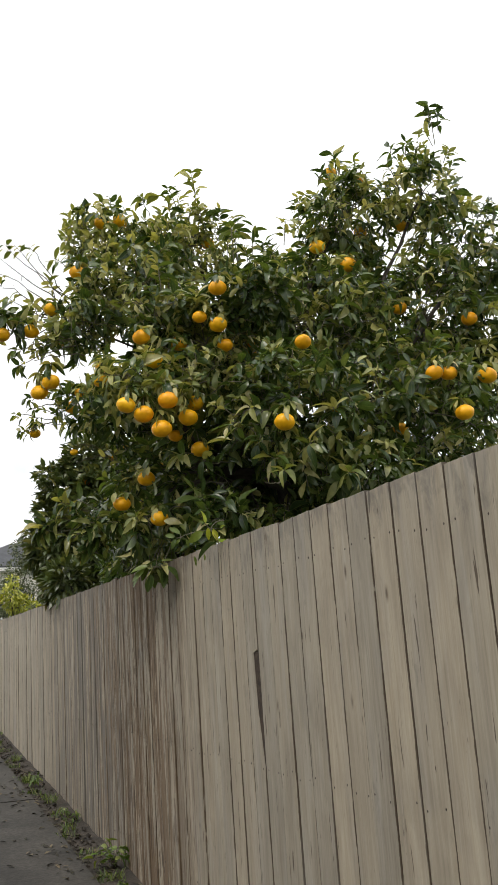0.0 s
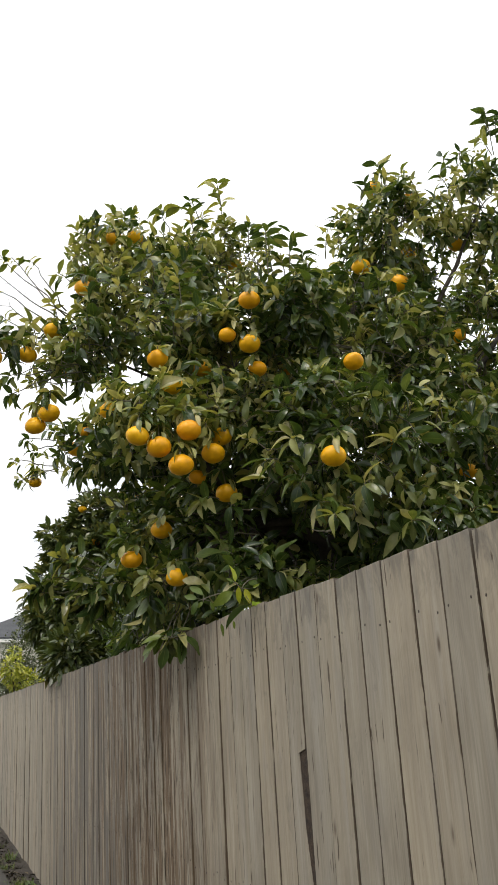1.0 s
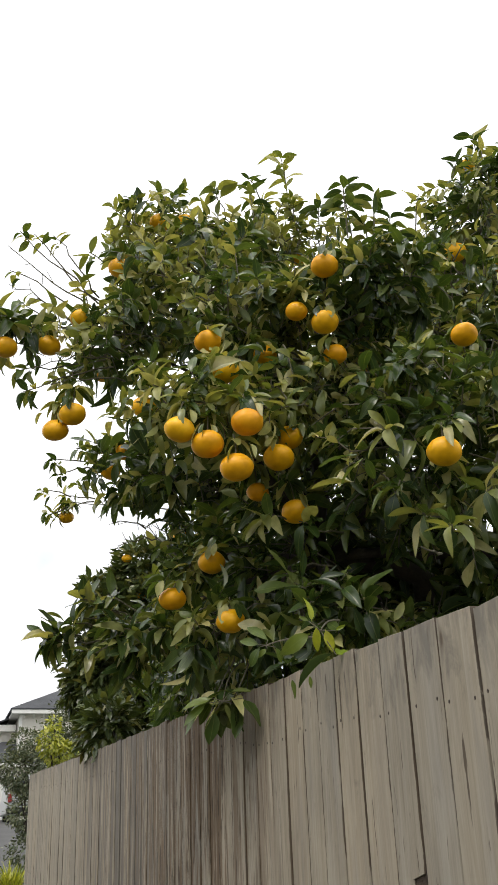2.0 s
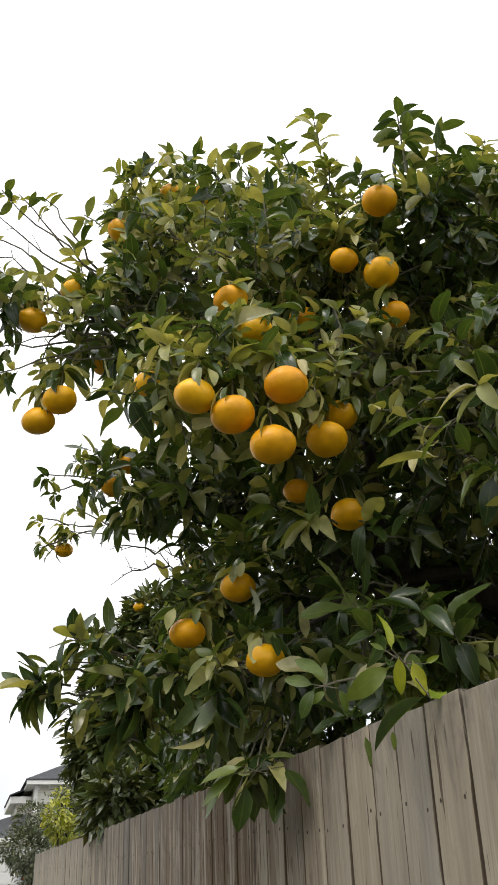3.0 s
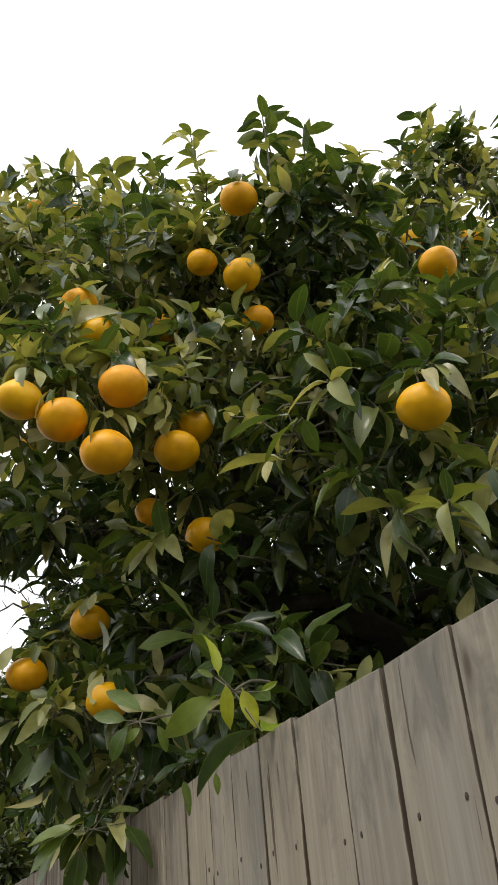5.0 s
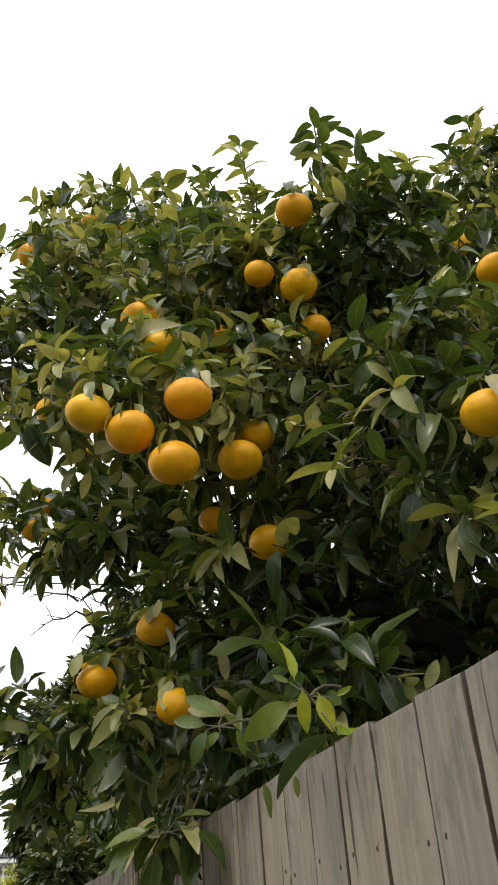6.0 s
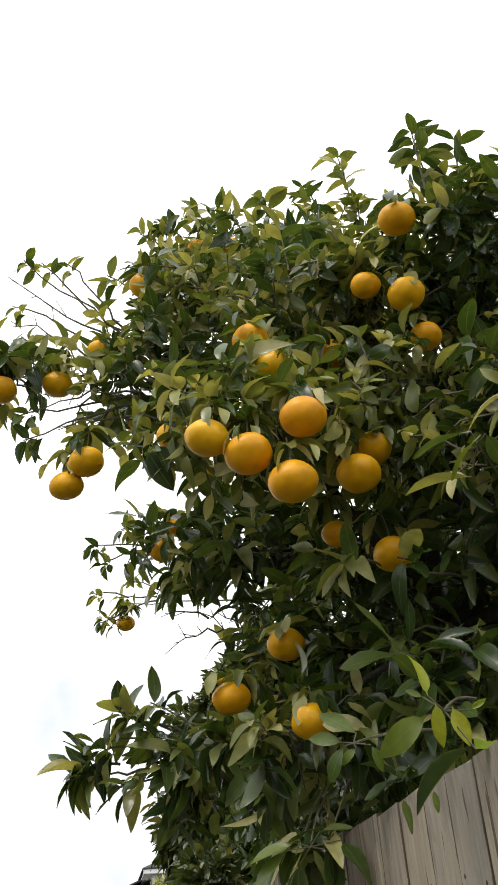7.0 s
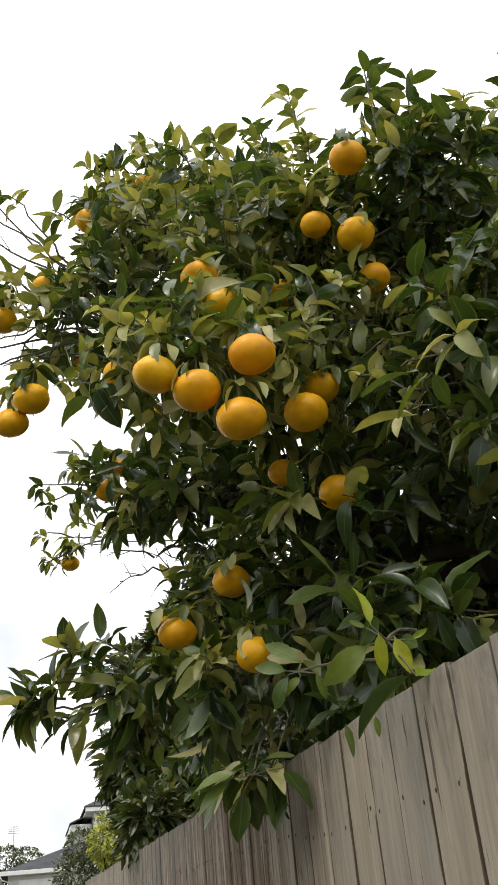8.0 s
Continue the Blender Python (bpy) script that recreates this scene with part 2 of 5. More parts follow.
def fruit_material():
    m, n, l, p = material("citrus_peel")
    co = n.new("ShaderNodeTexCoord").outputs["Object"]
    rnd = n.new("ShaderNodeObjectInfo").outputs["Random"]
    base = ramp_node(n, [(0.0, (0.82, 0.36, 0.004)), (0.55, (0.87, 0.425, 0.005)), (1.0, (0.91, 0.49, 0.006))])
    l.new(rnd, base.inputs["Fac"])
    big = noise_node(n, l, co, 2.2, 3)
    br = ramp_node(n, [(0.3, (0.85, 0.80, 0.75)), (0.7, (1.1, 1.12, 1.1))])
    l.new(big.outputs["Fac"], br.inputs["Fac"])
    c = blend(n, l, "MULTIPLY", 1.0, base.outputs["Color"], br.outputs["Color"])
    blem = noise_node(n, l, co, 5, 5, 0.75)
    bl = ramp_node(n, [(0.66, (0, 0, 0)), (0.74, (0.5, 0.5, 0.5))])
    l.new(blem.outputs["Fac"], bl.inputs["Fac"])
    c = blend(n, l, "MIX", bl.outputs["Color"], c, (0.36, 0.16, 0.03))
    l.new(c, p.inputs["Base Color"])
    p.inputs["Roughness"].default_value = 0.40
    pores = n.new("ShaderNodeTexVoronoi")
    pores.inputs["Scale"].default_value = 40
    l.new(co, pores.inputs["Vector"])
    p.inputs["Specular IOR Level"].default_value = 0.34
    bump_to(n, l, p, pores.outputs["Distance"], 0.12, 0.001)
    return m


WOOD = wood_material()
DARK_GREENS = [(0.0, (0.026, 0.050, 0.015)), (0.4, (0.049, 0.084, 0.022)), (0.70, (0.090, 0.132, 0.034)), (0.88, (0.182, 0.208, 0.066)), (1.0, (0.42, 0.385, 0.17))]
MID_GREENS = [(0.0, (0.045, 0.080, 0.014)), (0.5, (0.095, 0.145, 0.022)), (1.0, (0.17, 0.22, 0.035))]
YOUNG_GREENS = [(0.0, (0.100, 0.140, 0.028)), (0.45, (0.250, 0.262, 0.075)), (0.8, (0.39, 0.38, 0.135)), (1.0, (0.52, 0.47, 0.21))]
BRIGHT_GREENS = [(0.0, (0.17, 0.25, 0.015)), (0.5, (0.29, 0.35, 0.022)), (1.0, (0.42, 0.42, 0.035))]
LEAF = leaf_material("citrus_leaf", False, DARK_GREENS)
LEAF_OWN = leaf_material("citrus_leaf_single", True, DARK_GREENS)
YOUNG = leaf_material("young_citrus_leaf", False, YOUNG_GREENS, 0.42, 0.3)
MID_OWN = leaf_material("half_grown_citrus_leaf_single", True, MID_GREENS, 0.38, 0.3)
BRIGHT_OWN = leaf_material("yellowing_citrus_leaf_single", True, BRIGHT_GREENS, 0.42, 0.35)
YOUNG_OWN = leaf_material("young_citrus_leaf_single", True, YOUNG_GREENS, 0.42, 0.3)
# the shade the bush stands in is put into its leaf colour
BUSH_LEAF = leaf_material("shaded_bush_leaf", False, [(0.0, (0.035, 0.052, 0.018)), (0.5, (0.072, 0.100, 0.032)), (0.85, (0.125, 0.145, 0.045)), (1.0, (0.24, 0.22, 0.08))], 0.33, 0.2)
SHRUB = leaf_material("shrub_leaf", False, [(0.0, (0.05, 0.07, 0.035)), (0.6, (0.11, 0.13, 0.07)), (1.0, (0.24, 0.25, 0.16))], 0.6, 0.15)
LIME = leaf_material("lime_green_leaf", False, [(0.0, (0.14, 0.18, 0.02)), (0.6, (0.32, 0.34, 0.04)), (1.0, (0.52, 0.50, 0.10))], 0.5, 0.3)
GRASS = leaf_material("grass_blade", False, [(0.0, (0.05, 0.09, 0.015)), (0.6, (0.11, 0.18, 0.03)), (1.0, (0.22, 0.25, 0.06))], 0.55, 0.25)
LITTER = leaf_material("dead_leaf", False, [(0.0, (0.018, 0.014, 0.009)), (0.7, (0.05, 0.036, 0.02)), (1.0, (0.16, 0.12, 0.07))], 0.8, 0.0)
PEEL = fruit_material()
BARK = mottled("grey_brown_bark", (0.028, 0.022, 0.017), (0.075, 0.06, 0.047), 9, 0.9, 0.6, 0.01)
TWIG = mottled("green_twig_bark", (0.07, 0.065, 0.035), (0.16, 0.14, 0.09), 30, 0.75, 0.2, 0.003)
CONCRETE = mottled("worn_concrete", (0.018, 0.016, 0.012), (0.068, 0.061, 0.050), 2.6, 0.85, 0.45, 0.006, 45, 0.5)
SOIL = mottled("dark_soil", (0.022, 0.018, 0.014), (0.07, 0.056, 0.042), 7, 0.95, 0.8, 0.02, 50)
TURF = mottled("garden_ground", (0.035, 0.05, 0.018), (0.09, 0.10, 0.04), 1.2, 0.95, 0.6, 0.03, 30)
ASPHALT = mottled("driveway_asphalt", (0.045, 0.044, 0.042), (0.08, 0.078, 0.074), 0.5, 0.9, 0.3, 0.008, 40)
NOTCH_BROWN = mottled("dark_brown_notch", (0.02, 0.014, 0.009), (0.075, 0.05, 0.032), 30, 0.95, 0.6, 0.006, 140)
NAIL = mottled("rusty_nail_iron", (0.03, 0.022, 0.018), (0.09, 0.06, 0.045), 300, 0.7, 0.1, 0.001)
SIDING = mottled("cream_painted_siding", (0.60, 0.57, 0.51), (0.66, 0.63, 0.57), 0.8, 0.6, 0.02, 0.001, patch=0.05)
TRIM = mottled("white_painted_trim", (0.72, 0.71, 0.67), (0.80, 0.79, 0.76), 1.5, 0.5, 0.02, 0.001, patch=0.05)
RENDER = mottled("grey_wall_render", (0.20, 0.19, 0.17), (0.28, 0.27, 0.24), 0.9, 0.9, 0.2, 0.004, 40)
ROOF = mottled("charcoal_shingle", (0.035, 0.038, 0.043), (0.065, 0.068, 0.075), 1.6, 0.85, 0.4, 0.02, 14)
VAN_PAINT = mottled("silver_van_paint", (0.42, 0.43, 0.44), (0.48, 0.49, 0.50), 1.0, 0.3, 0.02, 0.001, patch=0.05)
GLASS_DARK = mottled("dark_window_glass", (0.012, 0.014, 0.016), (0.02, 0.022, 0.025), 1.0, 0.08, 0.0, 0.001)
RUBBER = mottled("black_rubber", (0.012, 0.012, 0.012), (0.025, 0.025, 0.025), 6, 0.8, 0.1, 0.002)
STEEL = mottled("galvanised_steel", (0.25, 0.25, 0.26), (0.38, 0.38, 0.39), 3, 0.45, 0.05, 0.001)
RED_LENS = mottled("red_lamp_lens", (0.25, 0.012, 0.01), (0.32, 0.02, 0.015), 4, 0.2, 0.0, 0.001)


# ---- building blocks ----
def mesh_of(name, verts, faces, mat, uvs=None, smooth=False):
    me = bpy.data.meshes.new(name)
    me.from_pydata([tuple(v) for v in verts], [], [tuple(f) for f in faces])
    if uvs is not None:
        layer = me.uv_layers.new(name="UVMap")
        idx = np.empty(len(me.loops), dtype=np.int32)
        me.loops.foreach_get("vertex_index", idx)
        layer.data.foreach_set("uv", np.asarray(uvs, dtype=np.float32)[idx].ravel())
    for mt in (mat if isinstance(mat, (list, tuple)) else [mat]):
        me.materials.append(mt)
    if smooth:
        me.polygons.foreach_set("use_smooth", [True] * len(me.polygons))
    me.update()
    return me


def put(name, me, parent=None, label="", m=None):
    ob = new(name, me)
    if m is not None:
        ob.matrix_basis = m
    if parent is not None:
        ob.parent = parent
    if label:
        ob["label"] = label
    return ob


def part(name, bm, mat, parent=None, label="", smooth=False):
    """One bmesh as one mesh object under a thing or a part."""
    me = bpy.data.meshes.new(name)
    bm.normal_update()
    bm.to_mesh(me)
    bm.free()
    me.materials.append(mat)
    if smooth:
        me.polygons.foreach_set("use_smooth", [True] * len(me.polygons))
    return put(name, me, parent, label)


def thing(name, at=(0, 0, 0), label="", category="", group="", kind=""):
    ob = new(name)
    ob.location = at
    ob.empty_display_size = 0.1
    return tagged(ob, label, category, group, kind)


def box(bm, lo, hi, bevel=0.0):
    made = bmesh.ops.create_cube(bm, size=1.0)["verts"]
    lo, hi = Vector(lo), Vector(hi)
    for v in made:
        v.co = Vector([(lo[k] + hi[k]) / 2 + v.co[k] * (hi[k] - lo[k]) for k in range(3)])
    if bevel:
        edges = list({e for v in made for e in v.link_edges})
        bmesh.ops.bevel(bm, geom=edges, offset=bevel, segments=2, affect="EDGES", profile=0.5)
    return bm


def prism(bm, outline, axis, lo, hi):
    """An outline in the plane across axis, drawn out from lo to hi along it."""
    def at(p, w):
        q = list(p)
        q.insert(axis, w)
        return bm.verts.new(q)
    a, b = [at(p, lo) for p in outline], [at(p, hi) for p in outline]
    bm.faces.new(a)
    bm.faces.new(b[::-1])
    for i in range(len(a)):
        j = (i + 1) % len(a)
        bm.faces.new((a[j], a[i], b[i], b[j]))
    bmesh.ops.recalc_face_normals(bm, faces=bm.faces[:])
    return bm


def tube(verts, faces, points, radii, sides=6):
    """Adds a tapered tube along points to the lists."""
    pts = [Vector(p) for p in points]
    base = len(verts)
    for i, p in enumerate(pts):
        d = (pts[min(i + 1, len(pts) - 1)] - pts[max(i - 1, 0)]).normalized()
        a = d.orthogonal().normalized() if i == 0 else (a - d * a.dot(d)).normalized()
        b = d.cross(a)
        for k in range(sides):
            t = 2 * math.pi * k / sides
            verts.append(p + (a * math.cos(t) + b * math.sin(t)) * radii[i])
    for i in range(len(pts) - 1):
        for k in range(sides):
            j = (k + 1) % sides
            faces.append((base + i * sides + k, base + i * sides + j, base + (i + 1) * sides + j, base + (i + 1) * sides + k))
    faces.append(tuple(base + k for k in range(sides))[::-1])
    faces.append(tuple(base + (len(pts) - 1) * sides + k for k in range(sides)))


def bent(a, b, rng, sag=0.1, steps=7, wobble=0.03):
    """A gently crooked way from a to b."""
    a, b = Vector(a), Vector(b)
    mid = (a + b) / 2 + Vector((rng.uniform(-1, 1), rng.uniform(-1, 1), 0)) * (b - a).length * 0.1 + Vector((0, 0, sag))
    out = []
    for i in range(steps + 1):
        t = i / steps
        p = a * (1 - t) ** 2 + mid * 2 * t * (1 - t) + b * t * t
        if 0 < i < steps:
            p = p + Vector([rng.uniform(-wobble, wobble) for _ in range(3)])
        out.append(p)
    return out


# ---- ground ----
FENCE_X = 1.40


def ground_z(y):
    """The lane climbs along the fence, then eases off towards the house."""
    if y < 13.5:
        return -0.34 + 0.10 * y
    if y < 51:
        return 1.01 + 0.0425 * (y - 13.5)
    return 2.604


def strip(name, x0, x1, ys, mat, lift, label, category, rough=0.0, nx=1, thick=0.0):
    """A sheet that follows the ground's slope between two lines."""
    rng = random.Random(name)
    verts, faces = [], []
    for y in ys:
        for i in range(nx + 1):
            inner = 0 < i < nx
            verts.append((x0 + (x1 - x0) * i / nx, y, ground_z(y) + lift + (rng.uniform(-rough, rough) if inner else 0)))
    w = nx + 1
    for j in range(len(ys) - 1):
        for i in range(nx):
            faces.append((j * w + i, j * w + i + 1, (j + 1) * w + i + 1, (j + 1) * w + i))
    if thick:
        top = len(verts)
        verts += [(x, y, z - thick) for x, y, z in verts[:top]]
        for j in range(len(ys) - 1):
            for i in (0, nx):
                a, b = j * w + i, (j + 1) * w + i
                faces.append((a, b, b + top, a + top) if i else (b, a, a + top, b + top))
        for i in range(nx):
            faces.append((i + 1, i, i + top, i + 1 + top))
            e = (len(ys) - 1) * w + i
            faces.append((e, e + 1, e + 1 + top, e + top))
    return tagged(put(name, mesh_of(name, verts, faces, mat, smooth=rough > 0)), label, category, kind="structure")


far_ys = [-400, -60, -20, -8, -4, 0, 4, 8, 12, 13.5, 16, 20, 28, 40, 51, 60, 120, 900]
strip("ground", -500, 500, far_ys, TURF, -0.03, "sloping garden ground beside the lane", "ground", 0.0, 12)
strip("soil_bed", 1.12, 1.62, list(np.arange(-6, 14.6, 0.16)), SOIL, -0.012, "narrow strip of dark soil at the fence foot", "soil", 0.012, 8)
for k in range(7):
    y0 = -6.6 + 3.0 * k
    strip("pavement" if k == 0 else "pavement_%d" % k, -1.1, 1.15, list(np.linspace(y0, y0 + 2.985, 4)), CONCRETE, 0.012 + 0.003 * (k % 2), "worn grey concrete path slab", "pavement", 0, 4, 0.08)
strip("driveway", -6.0, 3.4, [14.4, 16, 20, 28, 39, 50.9], ASPHALT, 0.004, "dark asphalt driveway that climbs to the garage", "driveway", 0, 3)


# unseen wall added across the lane; it cuts off the low sky light
bm = bmesh.new()
box(bm, (-4.5, -9.0, -1.6), (-4.2, 12.5, 3.6), 0.01)
tagged(part("unseen_shade_wall", bm, RENDER), "unseen plain wall added across the lane to block low sky light", "wall", kind="structure")


# ---- fence ----
def fence_top(y):
    return 1.891 + 0.030 * y


BOARD_W, BOARD_T, BOARD_L = 0.1492, 0.019, 2.25
# Joints between the boards in the near stretch; the rest carry on at the usual width.
JOINTS = [2.175, 2.33, 2.484, 2.642, 2.80, 2.952, 3.097, 3.252, 3.405, 3.548, 3.70, 3.857, 3.99, 4.137, 4.278, 4.41, 4.535, 4.685]
SLOT_JOINT = 3.857


def board_mesh(rng, notch=None):
    """A sawn fence board hanging down from its top edge; the face looks to -x."""
    zs = [0.0, -0.5, -1.0, -1.6, -BOARD_L]
    if notch:
        zs = [0.0, -0.46, notch[0], notch[0] - 0.012, (notch[0] + notch[1]) / 2, notch[1], -1.6, -BOARD_L]
    w, c = BOARD_W / 2, 0.0022
    dl, dr = rng.uniform(-0.004, 0.004), rng.uniform(-0.004, 0.004)
    verts, faces = [], []
    for i, z in enumerate(zs):
        l, r = -w + rng.uniform(0, 0.0018), w - rng.uniform(0, 0.0018)
        if notch and i in (3, 4):
            l += (0.062, 0.050)[i - 3]
        zl, zr = (z + dl, z + dr) if i == 0 else (z, z)
        ch = c + (0.0015 if i == 0 else 0)
        dz = -0.002 if i == 0 else 0
        verts += [(0, l + ch, zl + dz), (0, r - ch, zr + dz), (c, r, zr), (BOARD_T, r, zr), (BOARD_T, l, zl), (c, l, zl)]
    for i in range(len(zs) - 1):
        for k in range(6):
            j = (k + 1) % 6
            faces.append((i * 6 + k, (i + 1) * 6 + k, (i + 1) * 6 + j, i * 6 + j))
    faces.append((0, 1, 2, 3, 4, 5))
    e = (len(zs) - 1) * 6
    faces.append(tuple(e + k for k in range(6))[::-1])
    return mesh_of("board", verts, faces, WOOD)


def nail_mesh():
    verts, faces = [(-0.0016, 0, 0)], []
    for k in range(6):
        t = k * math.pi / 3
        verts.append((-0.0008, 0.0032 * math.cos(t), 0.0042 * math.sin(t)))
        verts.append((0.001, 0.0036 * math.cos(t), 0.0046 * math.sin(t)))
    for k in range(6):
        j = (k + 1) % 6
        faces.append((0, 1 + 2 * j, 1 + 2 * k))
        faces.append((1 + 2 * k, 1 + 2 * j, 2 + 2 * j, 2 + 2 * k))
    return mesh_of("nail", verts, faces, NAIL)


def build_fence():
    rng = random.Random(5)
    fence = thing("fence", (FENCE_X, 0, 0), "tall weathered grey wooden board fence along the path", "fence")
    variants = [board_mesh(rng) for _ in range(9)]
    slotted = board_mesh(rng, (-0.51, -1.0))
    nail = nail_mesh()
    joints = list(JOINTS)
    while joints[0] > -1.4:
        joints.insert(0, joints[0] - 0.1545 + rng.uniform(-0.004, 0.004))
    while joints[-1] < 13.45:
        joints.append(joints[-1] + 0.1485 + rng.uniform(-0.009, 0.009))
    for left, right in zip(joints, joints[1:]):
        y, width = (left + right) / 2, right - left - (rng.uniform(0.005, 0.011) if left > 4.9 else rng.uniform(0.0048, 0.0062))
        top = fence_top(y) + rng.uniform(-0.004, 0.004)
        me = slotted if left == SLOT_JOINT else rng.choice(variants)
        m = pose(rng.uniform(-0.0015, 0.0015), y, top, 0, rng.uniform(-0.15, 0.15), rng.uniform(-0.25, 0.25))
        b = put("board", me, fence, m=m @ Matrix.Diagonal((1, width / BOARD_W, 1, 1)))
        for row in (0.17, 0.985, 1.62):
            for side in (-1, 1):
                if rng.random() < 0.2:
                    continue
                put("nail", nail, b, m=pose(0, side * (BOARD_W / 2 - rng.uniform(0.02, 0.032)), -row + rng.uniform(-0.012, 0.012)))
    # dark brown plate that fills the notch in the slotted board
    bm = bmesh.new()
    joint0, zt = SLOT_JOINT, fence_top(SLOT_JOINT + 0.07)
    prism(bm, [(joint0 - 0.001, zt - 0.50), (joint0 + 0.070, zt - 0.505), (joint0 + 0.058, zt - 0.76), (joint0 + 0.004, zt - 1.02), (joint0 - 0.001, zt - 1.02)], 0, 0.0035, 0.0185)
    part("notch_plate", bm, NOTCH_BROWN, fence, "dark brown plate set into the notched board")
    ya, yb = joints[0], joints[-1]
    for row in (0.17, 0.985, 1.62):
        bm = bmesh.new()
        za, zb = fence_top(ya) - row, fence_top(yb) - row
        vs = [bm.verts.new(v) for v in ((0.022, ya, za - 0.045), (0.062, ya, za - 0.045), (0.062, ya, za + 0.045), (0.022, ya, za + 0.045),
                                        (0.022, yb, zb - 0.045), (0.062, yb, zb - 0.045), (0.062, yb, zb + 0.045), (0.022, yb, zb + 0.045))]
        for f in ((0, 1, 2, 3), (7, 6, 5, 4), (0, 4, 5, 1), (1, 5, 6, 2), (2, 6, 7, 3), (3, 7, 4, 0)):
            bm.faces.new([vs[i] for i in f])
        bmesh.ops.recalc_face_normals(bm, faces=bm.faces[:])
        part("rail", bm, WOOD, fence)
    for y in np.arange(ya + 0.3, yb, 2.4):
        bm = bmesh.new()
        box(bm, (0.064, y - 0.045, ground_z(y) - 0.4), (0.154, y + 0.045, fence_top(y) - 0.06), 0.004)
        part("post", bm, WOOD, fence)
    return fence


build_fence()


# ---- leaves ----
def leaf_shape(length, width, fold, droop, twist, rng, coarse=False):
    """Points, faces and (across, along) of one pointed oval leaf that grows along +y with its face up."""
    stations = [(0.0, 0.05), (0.07, 0.09), (0.17, 0.55), (0.32, 0.90), (0.50, 1.0), (0.68, 0.90), (0.84, 0.60), (0.95, 0.25), (1.0, 0.02)]
    if coarse:
        stations = [(0.0, 0.06), (0.25, 0.8), (0.6, 0.95), (1.0, 0.02)]
    verts, uvs, faces = [], [], []
    wave = rng.uniform(0.0, 0.08)
    for s, w in stations:
        y = s * length
        z = -droop * length * s * s
        tw = twist * s
        for u in (-1, 0, 1):
            x = u * w * width / 2
            h = abs(u) * fold * w * width / 2 + ((rng.uniform(-0.02, 0.02) + wave * math.sin(9 * s + 2 * u)) * width if u else 0)
            verts.append((x * math.cos(tw) - h * math.sin(tw), y * (1 - 0.18 * droop * s), z + h * math.cos(tw) + x * math.sin(tw)))
            uvs.append((0.5 + 0.5 * u, s))
    for i in range(len(stations) - 1):
        a = i * 3
        faces += [(a, a + 1, a + 4, a + 3), (a + 1, a + 2, a + 5, a + 4)]
    return np.array(verts), faces, np.array(uvs)


_rng = random.Random(11)
LEAVES = [leaf_shape(1.0, _rng.uniform(0.33, 0.45), _rng.uniform(0.10, 0.95), _rng.uniform(0.0, 0.8), _rng.uniform(-1.0, 1.0), _rng) for _ in range(20)]

# the gently curved ones among them
FLAT = sorted(range(len(LEAVES)), key=lambda k: float(np.ptp(LEAVES[k][0][:, 2])))[:6]

COARSE = [leaf_shape(1.0, _rng.uniform(0.36, 0.5), 0.3, _rng.uniform(0.1, 0.5), _rng.uniform(-0.5, 0.5), _rng, True) for _ in range(8)]


def leaf_turn(way, up):
    """Rows: across, along, face for a leaf that grows along way with its face towards up."""
    y = way.normalized()
    x = y.cross(up)
    x = x.normalized() if x.length > 1e-4 else y.orthogonal().normalized()
    return np.array([x, y, x.cross(y)])


class Foliage:
    """Gathers leaves into one mesh."""

    def __init__(self, shapes=LEAVES):
        self.shapes, self.verts, self.faces, self.uvs, self.count = shapes, [], [], [], 0

    def add(self, place, way, up, size, which):
        v, f, uv = self.shapes[which]
        self.verts.append((v * size) @ leaf_turn(way, up) + np.array(place))
        self.faces += [tuple(i + self.count for i in q) for q in f]
        self.uvs.append(uv)
        self.count += len(v)

    def finish(self, name, mat, parent=None, label=""):
        me = mesh_of(name, np.concatenate(self.verts), self.faces, mat, np.concatenate(self.uvs), smooth=True)
        ob = put(name, me, parent, label)
        ob["kind"] = "stuff"
        return ob


def random_way(rng):
    while True:
        v = Vector([rng.uniform(-1, 1) for _ in range(3)])
        if 0.05 < v.length < 1:
            return v.normalized()


# ---- the citrus tree ----
# Clumps of the crown: centre x y z, radii, sprays, share of young leaves.
CLUMPS_TOP = [
    (1.82, 5.68, 4.28, 0.42, 0.40, 0.22, 66, 0.65), (2.84, 5.30, 4.44, 0.36, 0.38, 0.30, 56, 0.3),
    (3.32, 5.02, 4.54, 0.28, 0.30, 0.36, 46, 0.45), (3.35, 5.20, 3.70, 0.60, 0.55, 0.55, 110, 0.2),
    (2.45, 5.10, 3.55, 0.58, 0.55, 0.45, 115, 0.2), (1.34, 5.42, 3.78, 0.46, 0.42, 0.34, 80, 0.45),
    (0.90, 5.40, 3.52, 0.32, 0.30, 0.20, 28, 0.3), 
    (1.62, 4.88, 3.26, 0.38, 0.33, 0.32, 62, 0.3), (1.86, 4.72, 3.52, 0.26, 0.24, 0.18, 38, 0.1),
    (1.24, 5.72, 4.31, 0.30, 0.30, 0.18, 40, 0.6), (3.68, 5.05, 4.10, 0.38, 0.40, 0.40, 50, 0.1),
    (1.42, 4.98, 3.48, 0.28, 0.26, 0.16, 30, 0.4), (2.95, 5.55, 4.05, 0.50, 0.35, 0.40, 70, 0.1), (3.45, 5.50, 3.30, 0.55, 0.35, 0.55, 70, 0.1),
    (2.52, 5.60, 4.02, 0.30, 0.30, 0.26, 40, 0.2), (3.75, 4.95, 3.45, 0.40, 0.40, 0.50, 50, 0.3),
]
